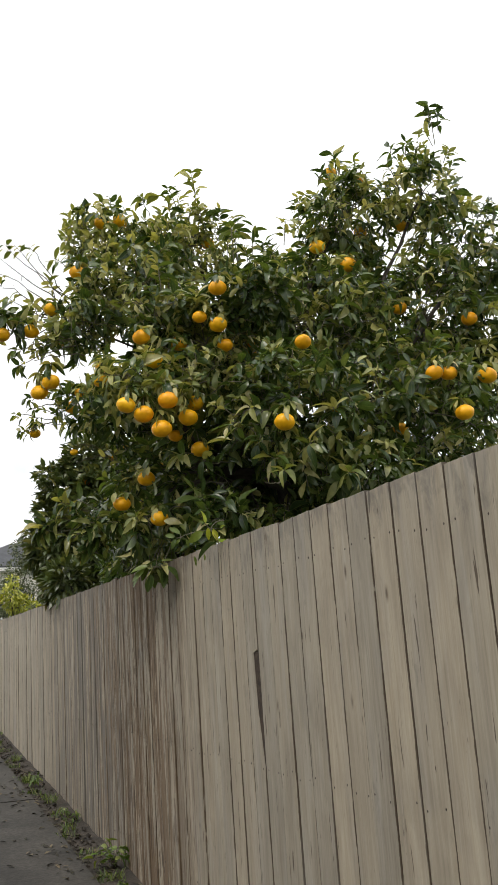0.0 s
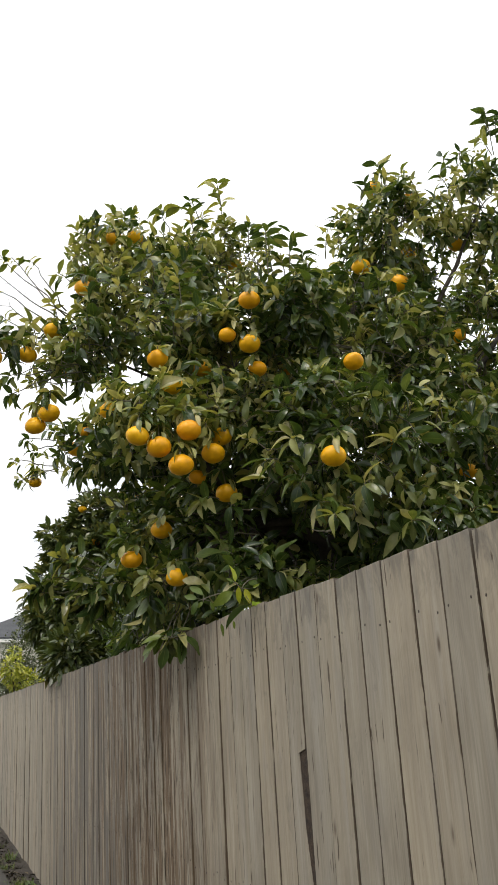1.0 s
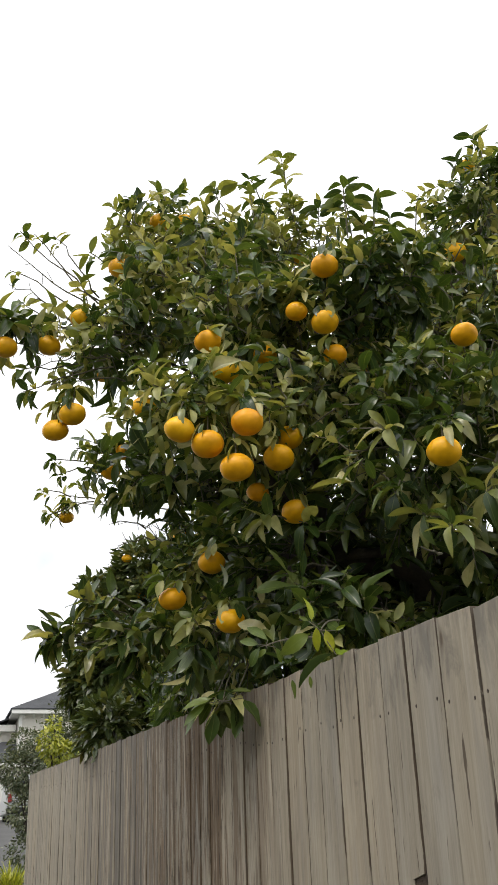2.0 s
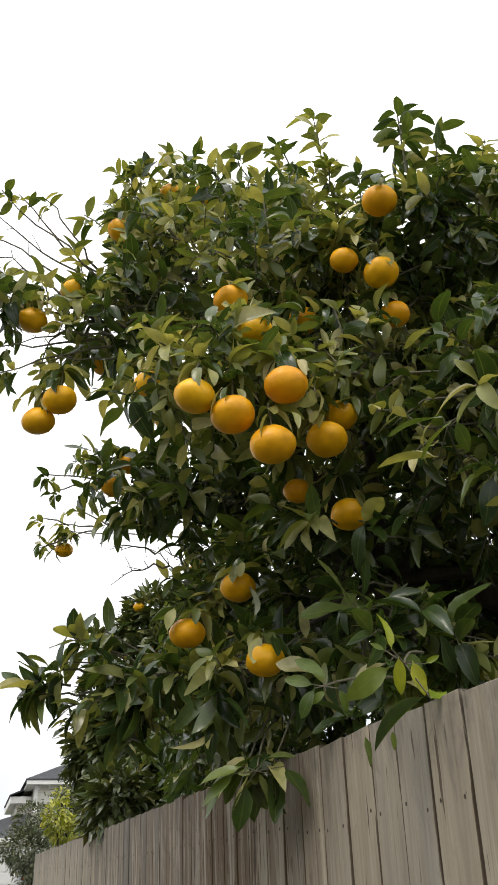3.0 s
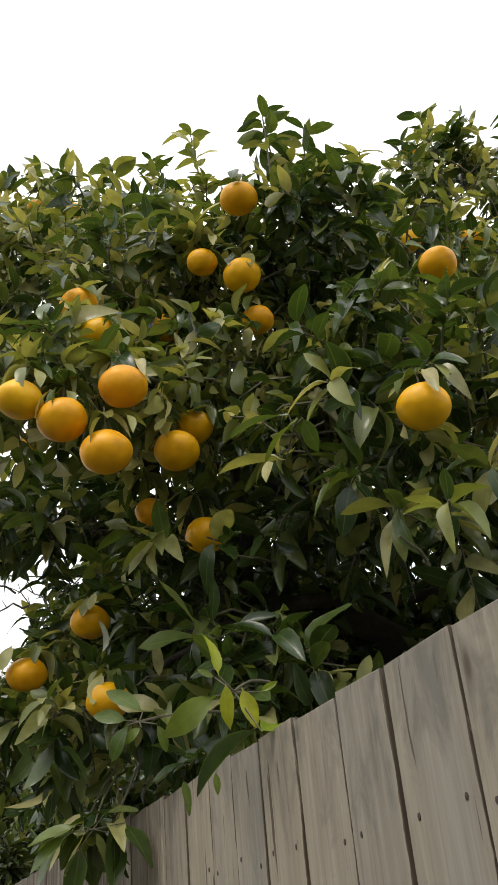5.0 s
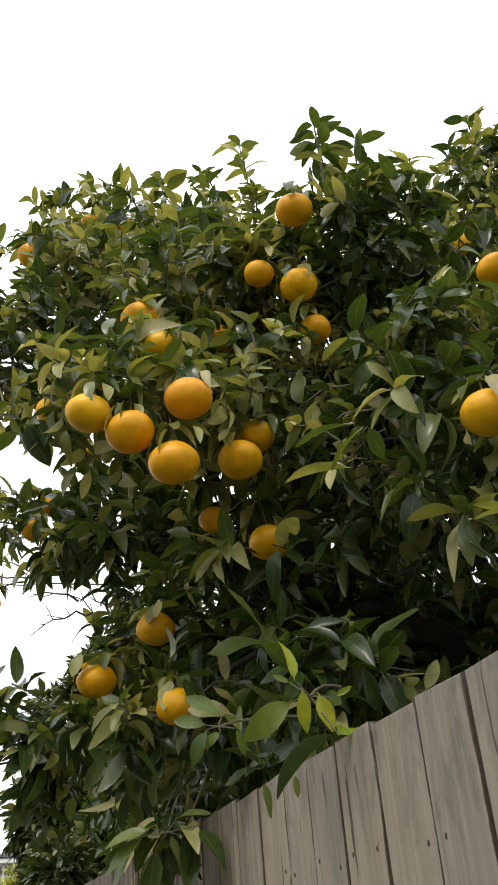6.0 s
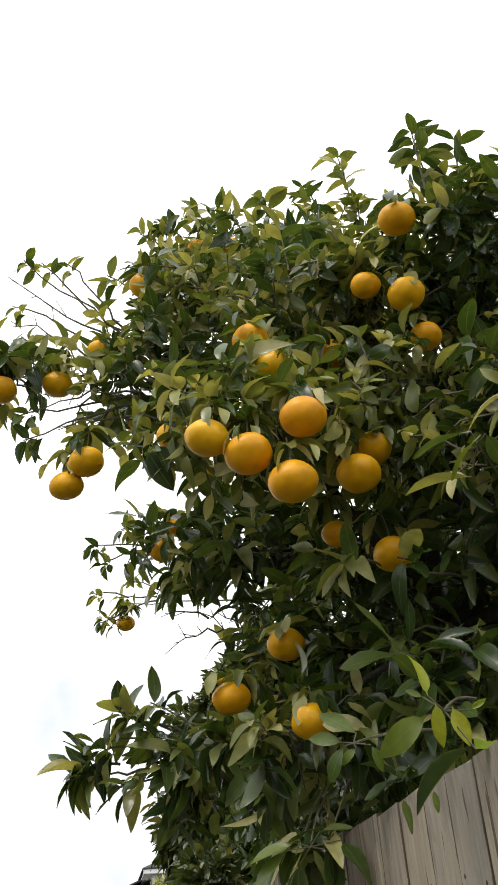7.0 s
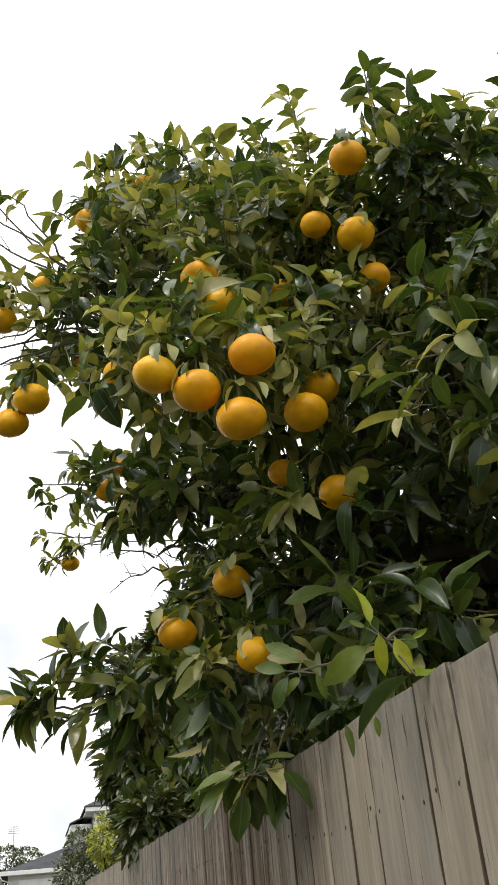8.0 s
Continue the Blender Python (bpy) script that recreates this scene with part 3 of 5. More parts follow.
CLUMPS_MIDDLE = [
    (2.00, 4.55, 2.80, 0.50, 0.40, 0.38, 95, 0.22), (1.24, 4.82, 3.00, 0.38, 0.26, 0.18, 48, 0.8),
    (2.85, 4.70, 2.85, 0.55, 0.50, 0.50, 105, 0.22), (3.60, 5.00, 3.00, 0.50, 0.50, 0.55, 80, 0.1),
    (1.14, 6.05, 3.22, 0.24, 0.30, 0.15, 15, 0.15),
    (2.30, 5.90, 2.70, 0.65, 0.55, 0.60, 80, 0.0), (2.70, 6.20, 3.70, 0.80, 0.55, 0.65, 110, 0.05),
    (1.65, 5.60, 3.30, 0.42, 0.40, 0.45, 50, 0.25), (1.70, 5.30, 2.65, 0.38, 0.40, 0.35, 50, 0.03),
    (1.60, 6.10, 2.95, 0.28, 0.30, 0.25, 28, 0.05), (1.28, 5.85, 3.10, 0.22, 0.24, 0.18, 14, 0.2), (1.42, 5.65, 2.98, 0.22, 0.22, 0.20, 13, 0.2), (1.36, 5.60, 2.62, 0.20, 0.20, 0.14, 13, 0.4), (0.55, 5.42, 3.52, 0.16, 0.20, 0.16, 8, 0.2),
]
CLUMPS_LOW = [
    (1.36, 5.15, 2.27, 0.26, 0.26, 0.13, 24, 0.2), (1.60, 4.68, 2.24, 0.22, 0.18, 0.14, 16, 0.2),
    (1.08, 5.46, 2.28, 0.16, 0.20, 0.10, 13, 0.2),
    (1.75, 6.30, 2.50, 0.50, 0.55, 0.50, 75, 0.02), (3.00, 6.20, 2.36, 0.60, 0.40, 0.30, 70, 0.0), (2.45, 5.55, 2.20, 0.45, 0.40, 0.22, 28, 0.0),
    (2.60, 5.10, 2.30, 0.70, 0.50, 0.22, 40, 0.05), (2.95, 5.70, 2.38, 0.70, 0.50, 0.30, 80, 0.0),
    (2.45, 4.52, 2.42, 0.40, 0.28, 0.18, 56, 0.08), (2.20, 6.50, 2.30, 0.60, 0.50, 0.32, 48, 0.0), (1.85, 7.40, 2.35, 0.42, 0.60, 0.34, 75, 0.0), (2.10, 8.20, 2.55, 0.40, 0.50, 0.38, 60, 0.0),
    (3.40, 5.40, 2.40, 0.60, 0.60, 0.35, 66, 0.0), (2.10, 5.00, 2.22, 0.35, 0.35, 0.18, 30, 0.2), (2.30, 5.40, 2.56, 0.40, 0.30, 0.22, 60, 0.05), (2.75, 6.30, 2.85, 0.50, 0.40, 0.25, 56, 0.0),
]
CLUMPS = CLUMPS_TOP + CLUMPS_MIDDLE + CLUMPS_LOW
SPRIGS = [(1.82, 5.45, 4.38, 0.38), (1.64, 5.47, 4.34, 0.20), (2.56, 5.44, 4.42, 0.22), (2.78, 5.22, 4.66, 0.24), (3.44, 4.97, 4.90, 0.34), (3.50, 5.0, 5.02, 0.20), (3.40, 4.95, 5.06, 0.16), (3.12, 5.05, 4.74, 0.18), (1.72, 4.62, 3.66, 0.30), (1.84, 4.64, 3.68, 0.30), (1.78, 4.70, 3.64, 0.30), (1.92, 4.64, 3.60, 0.26), (1.37, 4.90, 3.58, 0.22), (1.08, 5.60, 4.30, 0.16),]
# Single shoots: where they spring, where their whorl of leaves sits, leaves, leaf length, share of young leaves.
SHOOTS = [
    ((1.15, 5.50, 2.34), (0.83, 5.60, 2.37), 7, 0.110, 0.3), ((0.98, 5.56, 2.30), (0.80, 5.62, 2.31), 7, 0.115, 0.3),
    ((1.15, 5.50, 2.34), (0.89, 5.55, 2.46), 7, 0.110, 0.3), ((1.20, 5.45, 2.35), (0.98, 5.50, 2.47), 8, 0.115, 0.3),
    ((1.36, 5.25, 2.33), (1.12, 5.25, 2.29), 10, 0.120, 0.4), ((1.40, 5.25, 2.38), (1.21, 5.20, 2.34), 8, 0.110, 0.3),
    ((1.60, 4.85, 2.25), (1.39, 4.80, 2.20), 8, 0.105, 0.3), ((1.70, 4.75, 2.28), (1.51, 4.65, 2.22), 10, 0.105, 0.5),
    ((1.42, 5.15, 2.22), (1.27, 5.03, 2.00), 12, 0.125, 0.15), ((1.46, 5.05, 2.20), (1.31, 4.96, 1.99), 8, 0.120, 0.1), ((1.62, 4.80, 2.20), (1.42, 4.70, 2.07), 7, 0.100, 0.2),
    ((1.70, 4.90, 2.45), (1.47, 4.80, 2.39), 9, 0.110, 0.0), ((1.75, 4.70, 2.20), (1.50, 4.60, 2.12), 8, 0.105, 0.3),
    ((1.25, 5.40, 2.30), (1.06, 5.40, 2.24), 9, 0.115, 0.3), ((1.10, 5.58, 2.30), (0.89, 5.60, 2.26), 7, 0.105, 0.2),
    ((1.60, 4.90, 2.62), (1.36, 4.72, 2.56), 9, 0.100, 0.3), ((1.70, 4.80, 2.55), (1.45, 4.60, 2.51), 8, 0.100, 0.2),
    ((1.25, 4.80, 2.98), (1.06, 4.60, 2.91), 9, 0.080, 0.6), ((1.28, 4.78, 2.98), (1.13, 4.56, 2.88), 9, 0.080, 0.5),
    ((1.35, 4.75, 3.00), (1.21, 4.56, 2.92), 9, 0.080, 0.5), ((1.40, 4.70, 2.95), (1.25, 4.52, 2.88), 8, 0.075, 0.5),
    ((1.20, 4.85, 3.02), (0.98, 4.65, 2.97), 9, 0.085, 0.7), ((1.60, 4.75, 2.98), (1.41, 4.60, 2.91), 8, 0.080, 0.5),
    ((1.90, 4.45, 2.75), (1.60, 4.25, 2.70), 9, 0.105, 0.5), ((2.00, 4.40, 2.85), (1.78, 4.17, 2.72), 8, 0.095, 0.3),
    ((2.05, 4.40, 2.60), (1.88, 4.18, 2.50), 9, 0.110, 0.4), ((1.95, 4.45, 2.52), (1.72, 4.28, 2.45), 8, 0.110, 0.2),
    ((2.20, 4.40, 2.75), (2.02, 4.15, 2.68), 9, 0.110, 0.5), ((2.25, 4.40, 2.45), (2.10, 4.20, 2.36), 9, 0.110, 0.4),
    ((1.75, 4.25, 2.32), (1.57, 4.04, 2.27), 10, 0.085, 1.0), ((1.75, 4.20, 2.36), (1.66, 4.02, 2.33), 8, 0.080, 0.8),
    ((0.95, 5.30, 3.36), (0.60, 5.28, 3.20), 6, 0.085, 0.3), ((0.92, 5.32, 3.40), (0.58, 5.30, 3.30), 6, 0.085, 0.3),
    ((1.60, 6.45, 3.18), (0.97, 6.90, 3.33), 6, 0.070, 0.5), ((1.10, 6.80, 3.32), (0.93, 6.95, 3.38), 6, 0.070, 0.8),
    ((1.10, 6.82, 3.31), (0.90, 6.98, 3.24), 6, 0.070, 0.6), ((1.15, 6.75, 3.31), (0.99, 6.86, 3.43), 5, 0.065, 0.6),
    ((1.00, 5.42, 3.66), (0.55, 5.40, 4.02), 6, 0.075, 0.7), ((0.90, 5.42, 3.72), (0.61, 5.42, 4.03), 5, 0.070, 0.7),
    ((0.90, 5.42, 3.75), (0.69, 5.40, 4.02), 6, 0.075, 0.6), ((1.05, 5.40, 3.78), (0.84, 5.38, 3.95), 7, 0.090, 0.4),
    ((0.90, 5.42, 3.62), (0.52, 5.44, 3.84), 4, 0.070, 0.5), ((0.85, 5.42, 3.58), (0.56, 5.40, 3.68), 6, 0.080, 0.3),
    ((1.62, 5.55, 4.25), (1.46, 5.52, 4.52), 8, 0.115, 0.3), ((0.95, 5.60, 2.36), (0.79, 5.65, 2.34), 8, 0.135, 0.4),
    ((0.90, 5.62, 2.33), (0.76, 5.66, 2.31), 6, 0.135, 0.5), ((1.05, 5.55, 2.40), (0.90, 5.60, 2.47), 7, 0.120, 0.6),
    ((1.05, 6.15, 3.26), (0.80, 6.30, 3.33), 7, 0.075, 0.2), ((1.00, 6.15, 3.24), (0.84, 6.30, 3.25), 7, 0.075, 0.2),
    ((1.10, 6.10, 3.30), (0.92, 6.20, 3.36), 8, 0.080, 0.3), ((1.10, 6.10, 3.22), (0.98, 6.10, 3.17), 8, 0.085, 0.1),
    ((0.98, 6.88, 3.35), (0.82, 6.95, 3.39), 6, 0.075, 0.7), ((0.97, 6.90, 3.30), (0.84, 6.95, 3.26), 6, 0.075, 0.5),
]
BARE_TWIGS = [((1.45, 5.85, 2.62), (1.20, 5.95, 2.91)), ((1.22, 5.95, 2.89), (1.07, 6.00, 2.93)), ((1.26, 5.90, 2.83), (1.10, 6.00, 2.82)),
              ((1.36, 5.88, 2.70), (1.24, 5.92, 2.95)), ((1.32, 5.90, 2.76), (1.34, 5.95, 2.92)), ((0.88, 5.42, 3.68), (0.50, 5.40, 3.94)),
              ((0.80, 5.42, 3.60), (0.52, 5.42, 3.76)), ((0.95, 5.30, 3.40), (0.62, 5.28, 3.30)), ((1.00, 5.30, 3.30), (0.70, 5.28, 3.24))]

# Fruit: place, and width across in metres.
FRUIT_FRONT = [
    (1.221, 4.522, 2.647, 0.108), (1.136, 4.549, 2.730, 0.105), (1.253, 4.498, 2.795, 0.105), (1.050, 4.570, 2.780, 0.100),
    (1.420, 4.680, 2.760, 0.106), (1.480, 4.730, 2.860, 0.095), (1.750, 4.166, 2.606, 0.104), (0.786, 5.235, 3.103, 0.104),
    (0.730, 5.294, 3.054, 0.102), (1.529, 4.833, 2.625, 0.100), (1.331, 5.235, 2.542, 0.104), (1.162, 5.162, 2.378, 0.100),
    (1.309, 4.929, 2.253, 0.098), (1.591, 4.567, 3.479, 0.100), (1.618, 4.661, 3.302, 0.100), (1.067, 6.061, 3.202, 0.098),
    (0.963, 5.272, 3.816, 0.100), (0.690, 5.330, 3.440, 0.098), (0.520, 5.310, 3.400, 0.098), (3.110, 4.300, 2.970, 0.112),
    (2.830, 4.170, 2.700, 0.104), (2.630, 4.930, 3.890, 0.112), (1.500, 6.420, 3.010, 0.090),
]
FRUIT_UPPER = [
    (3.212, 5.169, 4.354, 0.100), (2.820, 5.390, 4.820, 0.100), (3.070, 5.390, 4.790, 0.090), (3.070, 5.480, 4.440, 0.098),
    (2.600, 5.270, 4.170, 0.112), (3.100, 5.120, 3.710, 0.100), (1.220, 5.680, 4.380, 0.100), (1.360, 5.720, 4.430, 0.105),
    (0.820, 5.380, 3.610, 0.090), (1.220, 4.830, 3.260, 0.100), (1.250, 4.710, 3.080, 0.098), (1.450, 4.870, 3.250, 0.096),
    (1.670, 4.710, 3.200, 0.088), (1.990, 5.120, 3.390, 0.085), (1.520, 4.690, 3.350, 0.082), (2.000, 5.150, 3.330, 0.090),
]
FRUIT_LOWER = [
    (3.350, 4.720, 3.500, 0.104), (2.742, 4.284, 2.959, 0.100), (2.870, 4.330, 2.980, 0.100), (2.690, 4.610, 2.720, 0.090),
    (1.940, 4.270, 3.080, 0.088), (2.270, 4.580, 2.830, 0.080), (2.420, 4.670, 2.590, 0.080), (1.420, 4.920, 2.720, 0.080),
    (1.140, 6.070, 3.310, 0.094), (1.250, 5.920, 3.450, 0.098), (0.970, 5.700, 3.530, 0.096),
    (2.010, 5.800, 4.380, 0.095), (0.970, 6.970, 3.260, 0.085), (1.020, 5.000, 3.050, 0.096),
]
# Large leaves of the outermost shoots: foot, tip, and 0 dark, 1 young or 2 yellowing.
LEAVES_BRIGHT = [
    ((1.327, 4.229, 2.105), (1.312, 4.218, 2.160), 2),
    ((1.334, 4.220, 2.091), (1.341, 4.233, 2.034), 2),
    ((1.357, 4.213, 2.082), (1.374, 4.219, 2.032), 2),
    ((1.320, 4.230, 2.074), (1.241, 4.270, 2.025), 1),
    ((1.409, 4.267, 2.091), (1.428, 4.255, 2.104), 2),
    ((1.340, 4.287, 2.119), (1.313, 4.292, 2.133), 1),
    ((1.375, 4.194, 2.012), (1.419, 4.232, 2.037), 2),
    ((1.224, 4.297, 2.067), (1.170, 4.301, 2.107), 1),
    ((1.201, 4.306, 2.056), (1.150, 4.316, 2.072), 1),
    ((1.201, 4.298, 2.048), (1.172, 4.317, 1.998), 1),
    ((1.220, 4.293, 2.043), (1.192, 4.306, 2.022), 1),
    ((1.242, 4.286, 2.046), (1.264, 4.289, 2.005), 1),
]
LEAVES_DARK = [
    ((1.462, 4.640, 2.333), (1.464, 4.609, 2.412), 0),
    ((1.508, 4.628, 2.317), (1.574, 4.587, 2.351), 0),
    ((1.487, 4.639, 2.239), (1.574, 4.586, 2.292), 0),
    ((1.451, 4.679, 2.330), (1.369, 4.667, 2.432), 0),
    ((1.458, 4.660, 2.312), (1.333, 4.698, 2.320), 0),
    ((1.381, 4.219, 2.024), (1.289, 4.268, 1.963), 0),
    ((1.267, 4.244, 1.959), (1.276, 4.249, 1.913), 0),
    ((1.311, 4.227, 1.964), (1.315, 4.232, 1.931), 1),
    ((1.515, 4.228, 2.588), (1.451, 4.292, 2.535), 1),
    ((1.523, 4.224, 2.588), (1.561, 4.242, 2.526), 1),
    ((1.506, 4.246, 2.607), (1.408, 4.295, 2.602), 0),
    ((1.518, 4.306, 2.543), (1.407, 4.350, 2.552), 0),
]
LEAVES_LOW = [
    ((1.339, 4.913, 1.999), (1.375, 4.858, 1.920), 0),
    ((1.296, 4.921, 2.018), (1.357, 4.903, 2.033), 0),
    ((1.279, 4.929, 1.990), (1.304, 4.932, 1.924), 0),
    ((1.315, 4.922, 1.980), (1.326, 4.928, 1.909), 0),
    ((1.265, 4.932, 1.994), (1.224, 4.950, 1.918), 0),
    ((1.251, 4.940, 1.961), (1.238, 4.954, 1.850), 1),
    ((1.222, 4.942, 1.986), (1.141, 4.966, 1.914), 1),
    ((1.241, 4.936, 2.002), (1.131, 4.961, 1.971), 1),
]
# A bare limb under the crown, from its tip back to the trunk.
LOW_LIMB = [(1.77, 5.18, 2.58), (1.90, 5.13, 2.54), (2.01, 5.08, 2.525), (2.12, 5.06, 2.47), (2.24, 5.25, 2.20), (2.30, 5.55, 1.80)]
TRUNK_BASE = (2.35, 5.75)


def fruit_mesh(rng):
    """A slightly flattened citrus fruit with a dimpled stalk end and a faint navel."""
    bm = bmesh.new()
    bmesh.ops.create_icosphere(bm, subdivisions=4, radius=0.5)
    off = Vector([rng.uniform(0, 50) for _ in range(3)])
    for v in bm.verts:
        d = v.co.normalized()
        r = 0.5 * (1 + 0.035 * noise.noise(d * 1.6 + off))
        ring = math.hypot(d.x, d.y)
        r -= 0.035 * math.exp(-(ring / 0.22) ** 2)
        v.co = Vector((d.x * r, d.y * r, d.z * r * 0.80 + (0.03 * math.exp(-(ring / 0.5) ** 2) if d.z > 0 else 0)))
    me = bpy.data.meshes.new("fruit")
    bm.to_mesh(me)
    bm.free()
    me.materials.append(PEEL)
    me.polygons.foreach_set("use_smooth", [True] * len(me.polygons))
    return me


def build_tree():
    rng = random.Random(21)
    gz = ground_z(TRUNK_BASE[1]) - 0.05
    tree = thing("citrus_tree", (*TRUNK_BASE, gz), "leafy grapefruit tree with ripe orange-yellow fruit leaning over the fence", "tree")
    home = Vector((*TRUNK_BASE, gz))

    def local(p):
        return Vector(p) - home

    # trunk
    fork = Vector((2.28, 5.62, 1.55))
    v, f = [], []
    pts = [home + Vector((0, 0, -0.05)), home + Vector((0.01, -0.01, 0.35)), Vector((2.30, 5.70, 0.95)), fork, Vector((2.32, 5.55, 2.1))]
    tube(v, f, [local(p) for p in pts], [0.15, 0.115, 0.10, 0.105, 0.075], 12)
    put("trunk", mesh_of("trunk", v, f, BARK, smooth=True), tree, "dark grey-brown trunk")
    # limbs
    low_limb = [Vector(q) for q in LOW_LIMB]
    v, f = [], []
    tube(v, f, [local(q) for q in low_limb], [0.030, 0.036, 0.042, 0.046, 0.052, 0.06], 9)
    put("limb", mesh_of("limb", v, f, BARK, smooth=True), tree)
    hubs = [Vector((1.75, 5.15, 2.55)), Vector((2.75, 5.2, 2.9)), Vector((2.1, 5.5, 3.1)), Vector((1.8, 6.3, 2.2)), Vector((3.0, 5.6, 2.5))]
    for h in hubs:
        v, f = [], []
        way = bent(fork, h, rng, 0.12, 8, 0.025)
        tube(v, f, [local(p) for p in way], [0.062 - 0.03 * i / 8 for i in range(9)], 9)
        put("limb", mesh_of("limb", v, f, BARK, smooth=True), tree)
    for cx, cy, cz, _, _, _, count, _ in CLUMPS:
        c = Vector((cx, cy, cz))
        own_hubs = hubs if count > 12 else [Vector(q[:3]) for q in CLUMPS if q[6] > 12]
        h = min(own_hubs, key=lambda q: (q - c).length + (0.6 if q.z > c.z + 0.3 else 0) + (1.2 if count <= 12 and abs(q.z - c.z) > 0.5 else 0))
        v, f = [], []
        way = bent(h, c, rng, 0.06, 8, 0.02)
        tube(v, f, [local(p) for p in way], [(0.024 if count > 30 else 0.013 if count > 12 else 0.006) * (1 - 0.7 * i / 8) for i in range(9)], 6)
        put("limb", mesh_of("limb", v, f, BARK, smooth=True), tree)

    green, young, own = Foliage(), Foliage(), []
    tv, tf = [], []

    fruit = FRUIT_FRONT + FRUIT_UPPER + FRUIT_LOWER
    # fruit in plain view, half hidden ones, and those that peep out between leaves
    plain, peeping = (0, 1, 2, 6, 7, 8, 9, 10, 13, 14), (5, 11, 12, 16, 17, 22)
    heavy = []
    for i, q in enumerate(fruit):
        view = (0.9, 0.80) if i in plain else (0.18, 0.6) if i in peeping else (1.2, 0.8) if len(FRUIT_FRONT) <= i < len(FRUIT_FRONT) + 6 else (0.7, 0.62)
        heavy.append((Vector(q[:3]), q[3] / 2, view))
    heavy += [(q, 0.055, (1.0, 0.9)) for q in low_limb[1:4]]
    out_way = Vector((-0.30, -0.85, -0.42)).normalized()

    def keep(place, way, up, size, which, fresh, over=False):
        """Adds a leaf, but none inside a fruit or hanging in front of its weighed-down outer side."""
        mid = Vector(place) + way * size * 0.5
        for c, r, (reach, share) in heavy:
            d = mid - c
            along = d.dot(out_way)
            if d.length < r * 1.12 or (not (over and d.z > r * 0.12) and 0 < along < reach and (d - out_way * along).length < r * share):
                return
        if place[1] < 4.40 and place[0] < 1.62 and place[2] < 2.40:
            return
        p = local(place)
        if len(own) < 250 and place[1] < 4.62 and place[2] < 3.3 and place[0] < 2.3:
            own.append((p, way, up, size, which, fresh))
        else:
            (young if fresh else green).add(p, way, up, size, which)

    def clear_of_fruit(pts):
        for c, r, _ in heavy:
            for p in pts:
                d = p - c
                along = d.dot(out_way)
                if d.length < r * 1.25 or (0 < along < 0.25 and (d - out_way * along).length < r):
                    return False
        return True

    def spray(base, way, length, leaves, fresh, size):
        """A twig with leaves set round it, closer at the tip."""
        tip = base + way * length
        sag = Vector((0, 0, -0.12 * length))
        mid = (base + tip) / 2 - sag
        pts = [base, mid, tip + sag]
        if clear_of_fruit(pts):
            tube(tv, tf, [local(p) for p in pts], [0.0032, 0.0026, 0.0015], 4)
        side = way.orthogonal().normalized()
        other = way.cross(side)
        a = rng.uniform(0, 6.28)
        for i in range(leaves):
            t = 0.25 + 0.75 * (i + rng.uniform(0, 0.6)) / leaves
            p = pts[0] * (1 - t) ** 2 + pts[1] * 2 * t * (1 - t) + pts[2] * t * t
            a += 2.4 + rng.uniform(-0.5, 0.5)
            out = side * math.cos(a) + other * math.sin(a)
            lw = (way * rng.uniform(0.25, 0.9) + out * rng.uniform(0.7, 1.1) + Vector((0, 0, rng.uniform(-0.5, 0.35)))).normalized()
            up = (Vector((0, 0, 1)) * 0.9 + out * 0.25 + way * 0.35 + random_way(rng) * 0.8).normalized()
            keep(p, lw, up, size * rng.uniform(0.72, 1.12), rng.randrange(len(LEAVES)), fresh)

    for n_clump, (cx, cy, cz, rx, ry, rz, count, fresh_share) in enumerate(CLUMPS):
        leaf_size, more = (0.094, 1.95) if n_clump < len(CLUMPS_TOP) else (0.102, 1.7)
        if (cx, cy) in ((1.36, 5.15), (1.60, 4.68), (1.08, 5.46)):
            leaf_size, more = 0.105, 1.7
        if count < 12:
            more = 1.3
        c = Vector((cx, cy, cz))
        for _ in range(int(count * more)):
            d = random_way(rng)
            r = rng.uniform(0.25, 1.0) ** 0.55
            p = c + Vector((d.x * rx, d.y * ry, d.z * rz)) * r
            way = (Vector((d.x / rx, d.y / ry, d.z / rz)).normalized() + random_way(rng) * 0.7 + Vector((0, 0, 0.1))).normalized()
            fresh = rng.random() < (fresh_share * 1.2 + 0.06 if n_clump < len(CLUMPS_TOP) else fresh_share)
            ln = rng.uniform(0.10, 0.22)
            spray(p - way * ln * 0.7, way, ln, rng.randint(6, 10), fresh, leaf_size * (rng.uniform(0.7, 0.9) if fresh else rng.uniform(0.82, 1.22)))
            if count < 12 or rng.random() < (0.3 if count < 40 else 0.08):
                run = bent(c, p - way * ln * 0.7, rng, 0.03, 5, 0.004)
                if clear_of_fruit(run):
                    tube(tv, tf, [local(q) for q in run], [0.0042, 0.004, 0.0037, 0.0035, 0.0033, 0.0031], 5)
    for cx, cy, cz, rx, ry, rz, count, fresh_share in CLUMPS_TOP:
        for _ in range(count // 16 if cy > 5.3 or cx > 2 else 1):
            p = Vector((cx + rng.uniform(-0.5, 0.5) * rx, cy + rng.uniform(-0.5, 0.5) * ry, cz + rz * rng.uniform(0.7, 0.95)))
            spray(p, Vector((rng.uniform(-0.4, 0.4), rng.uniform(-0.4, 0.4), 1)).normalized(), rng.uniform(0.10, 0.2), 8, rng.random() < 0.6, 0.085)
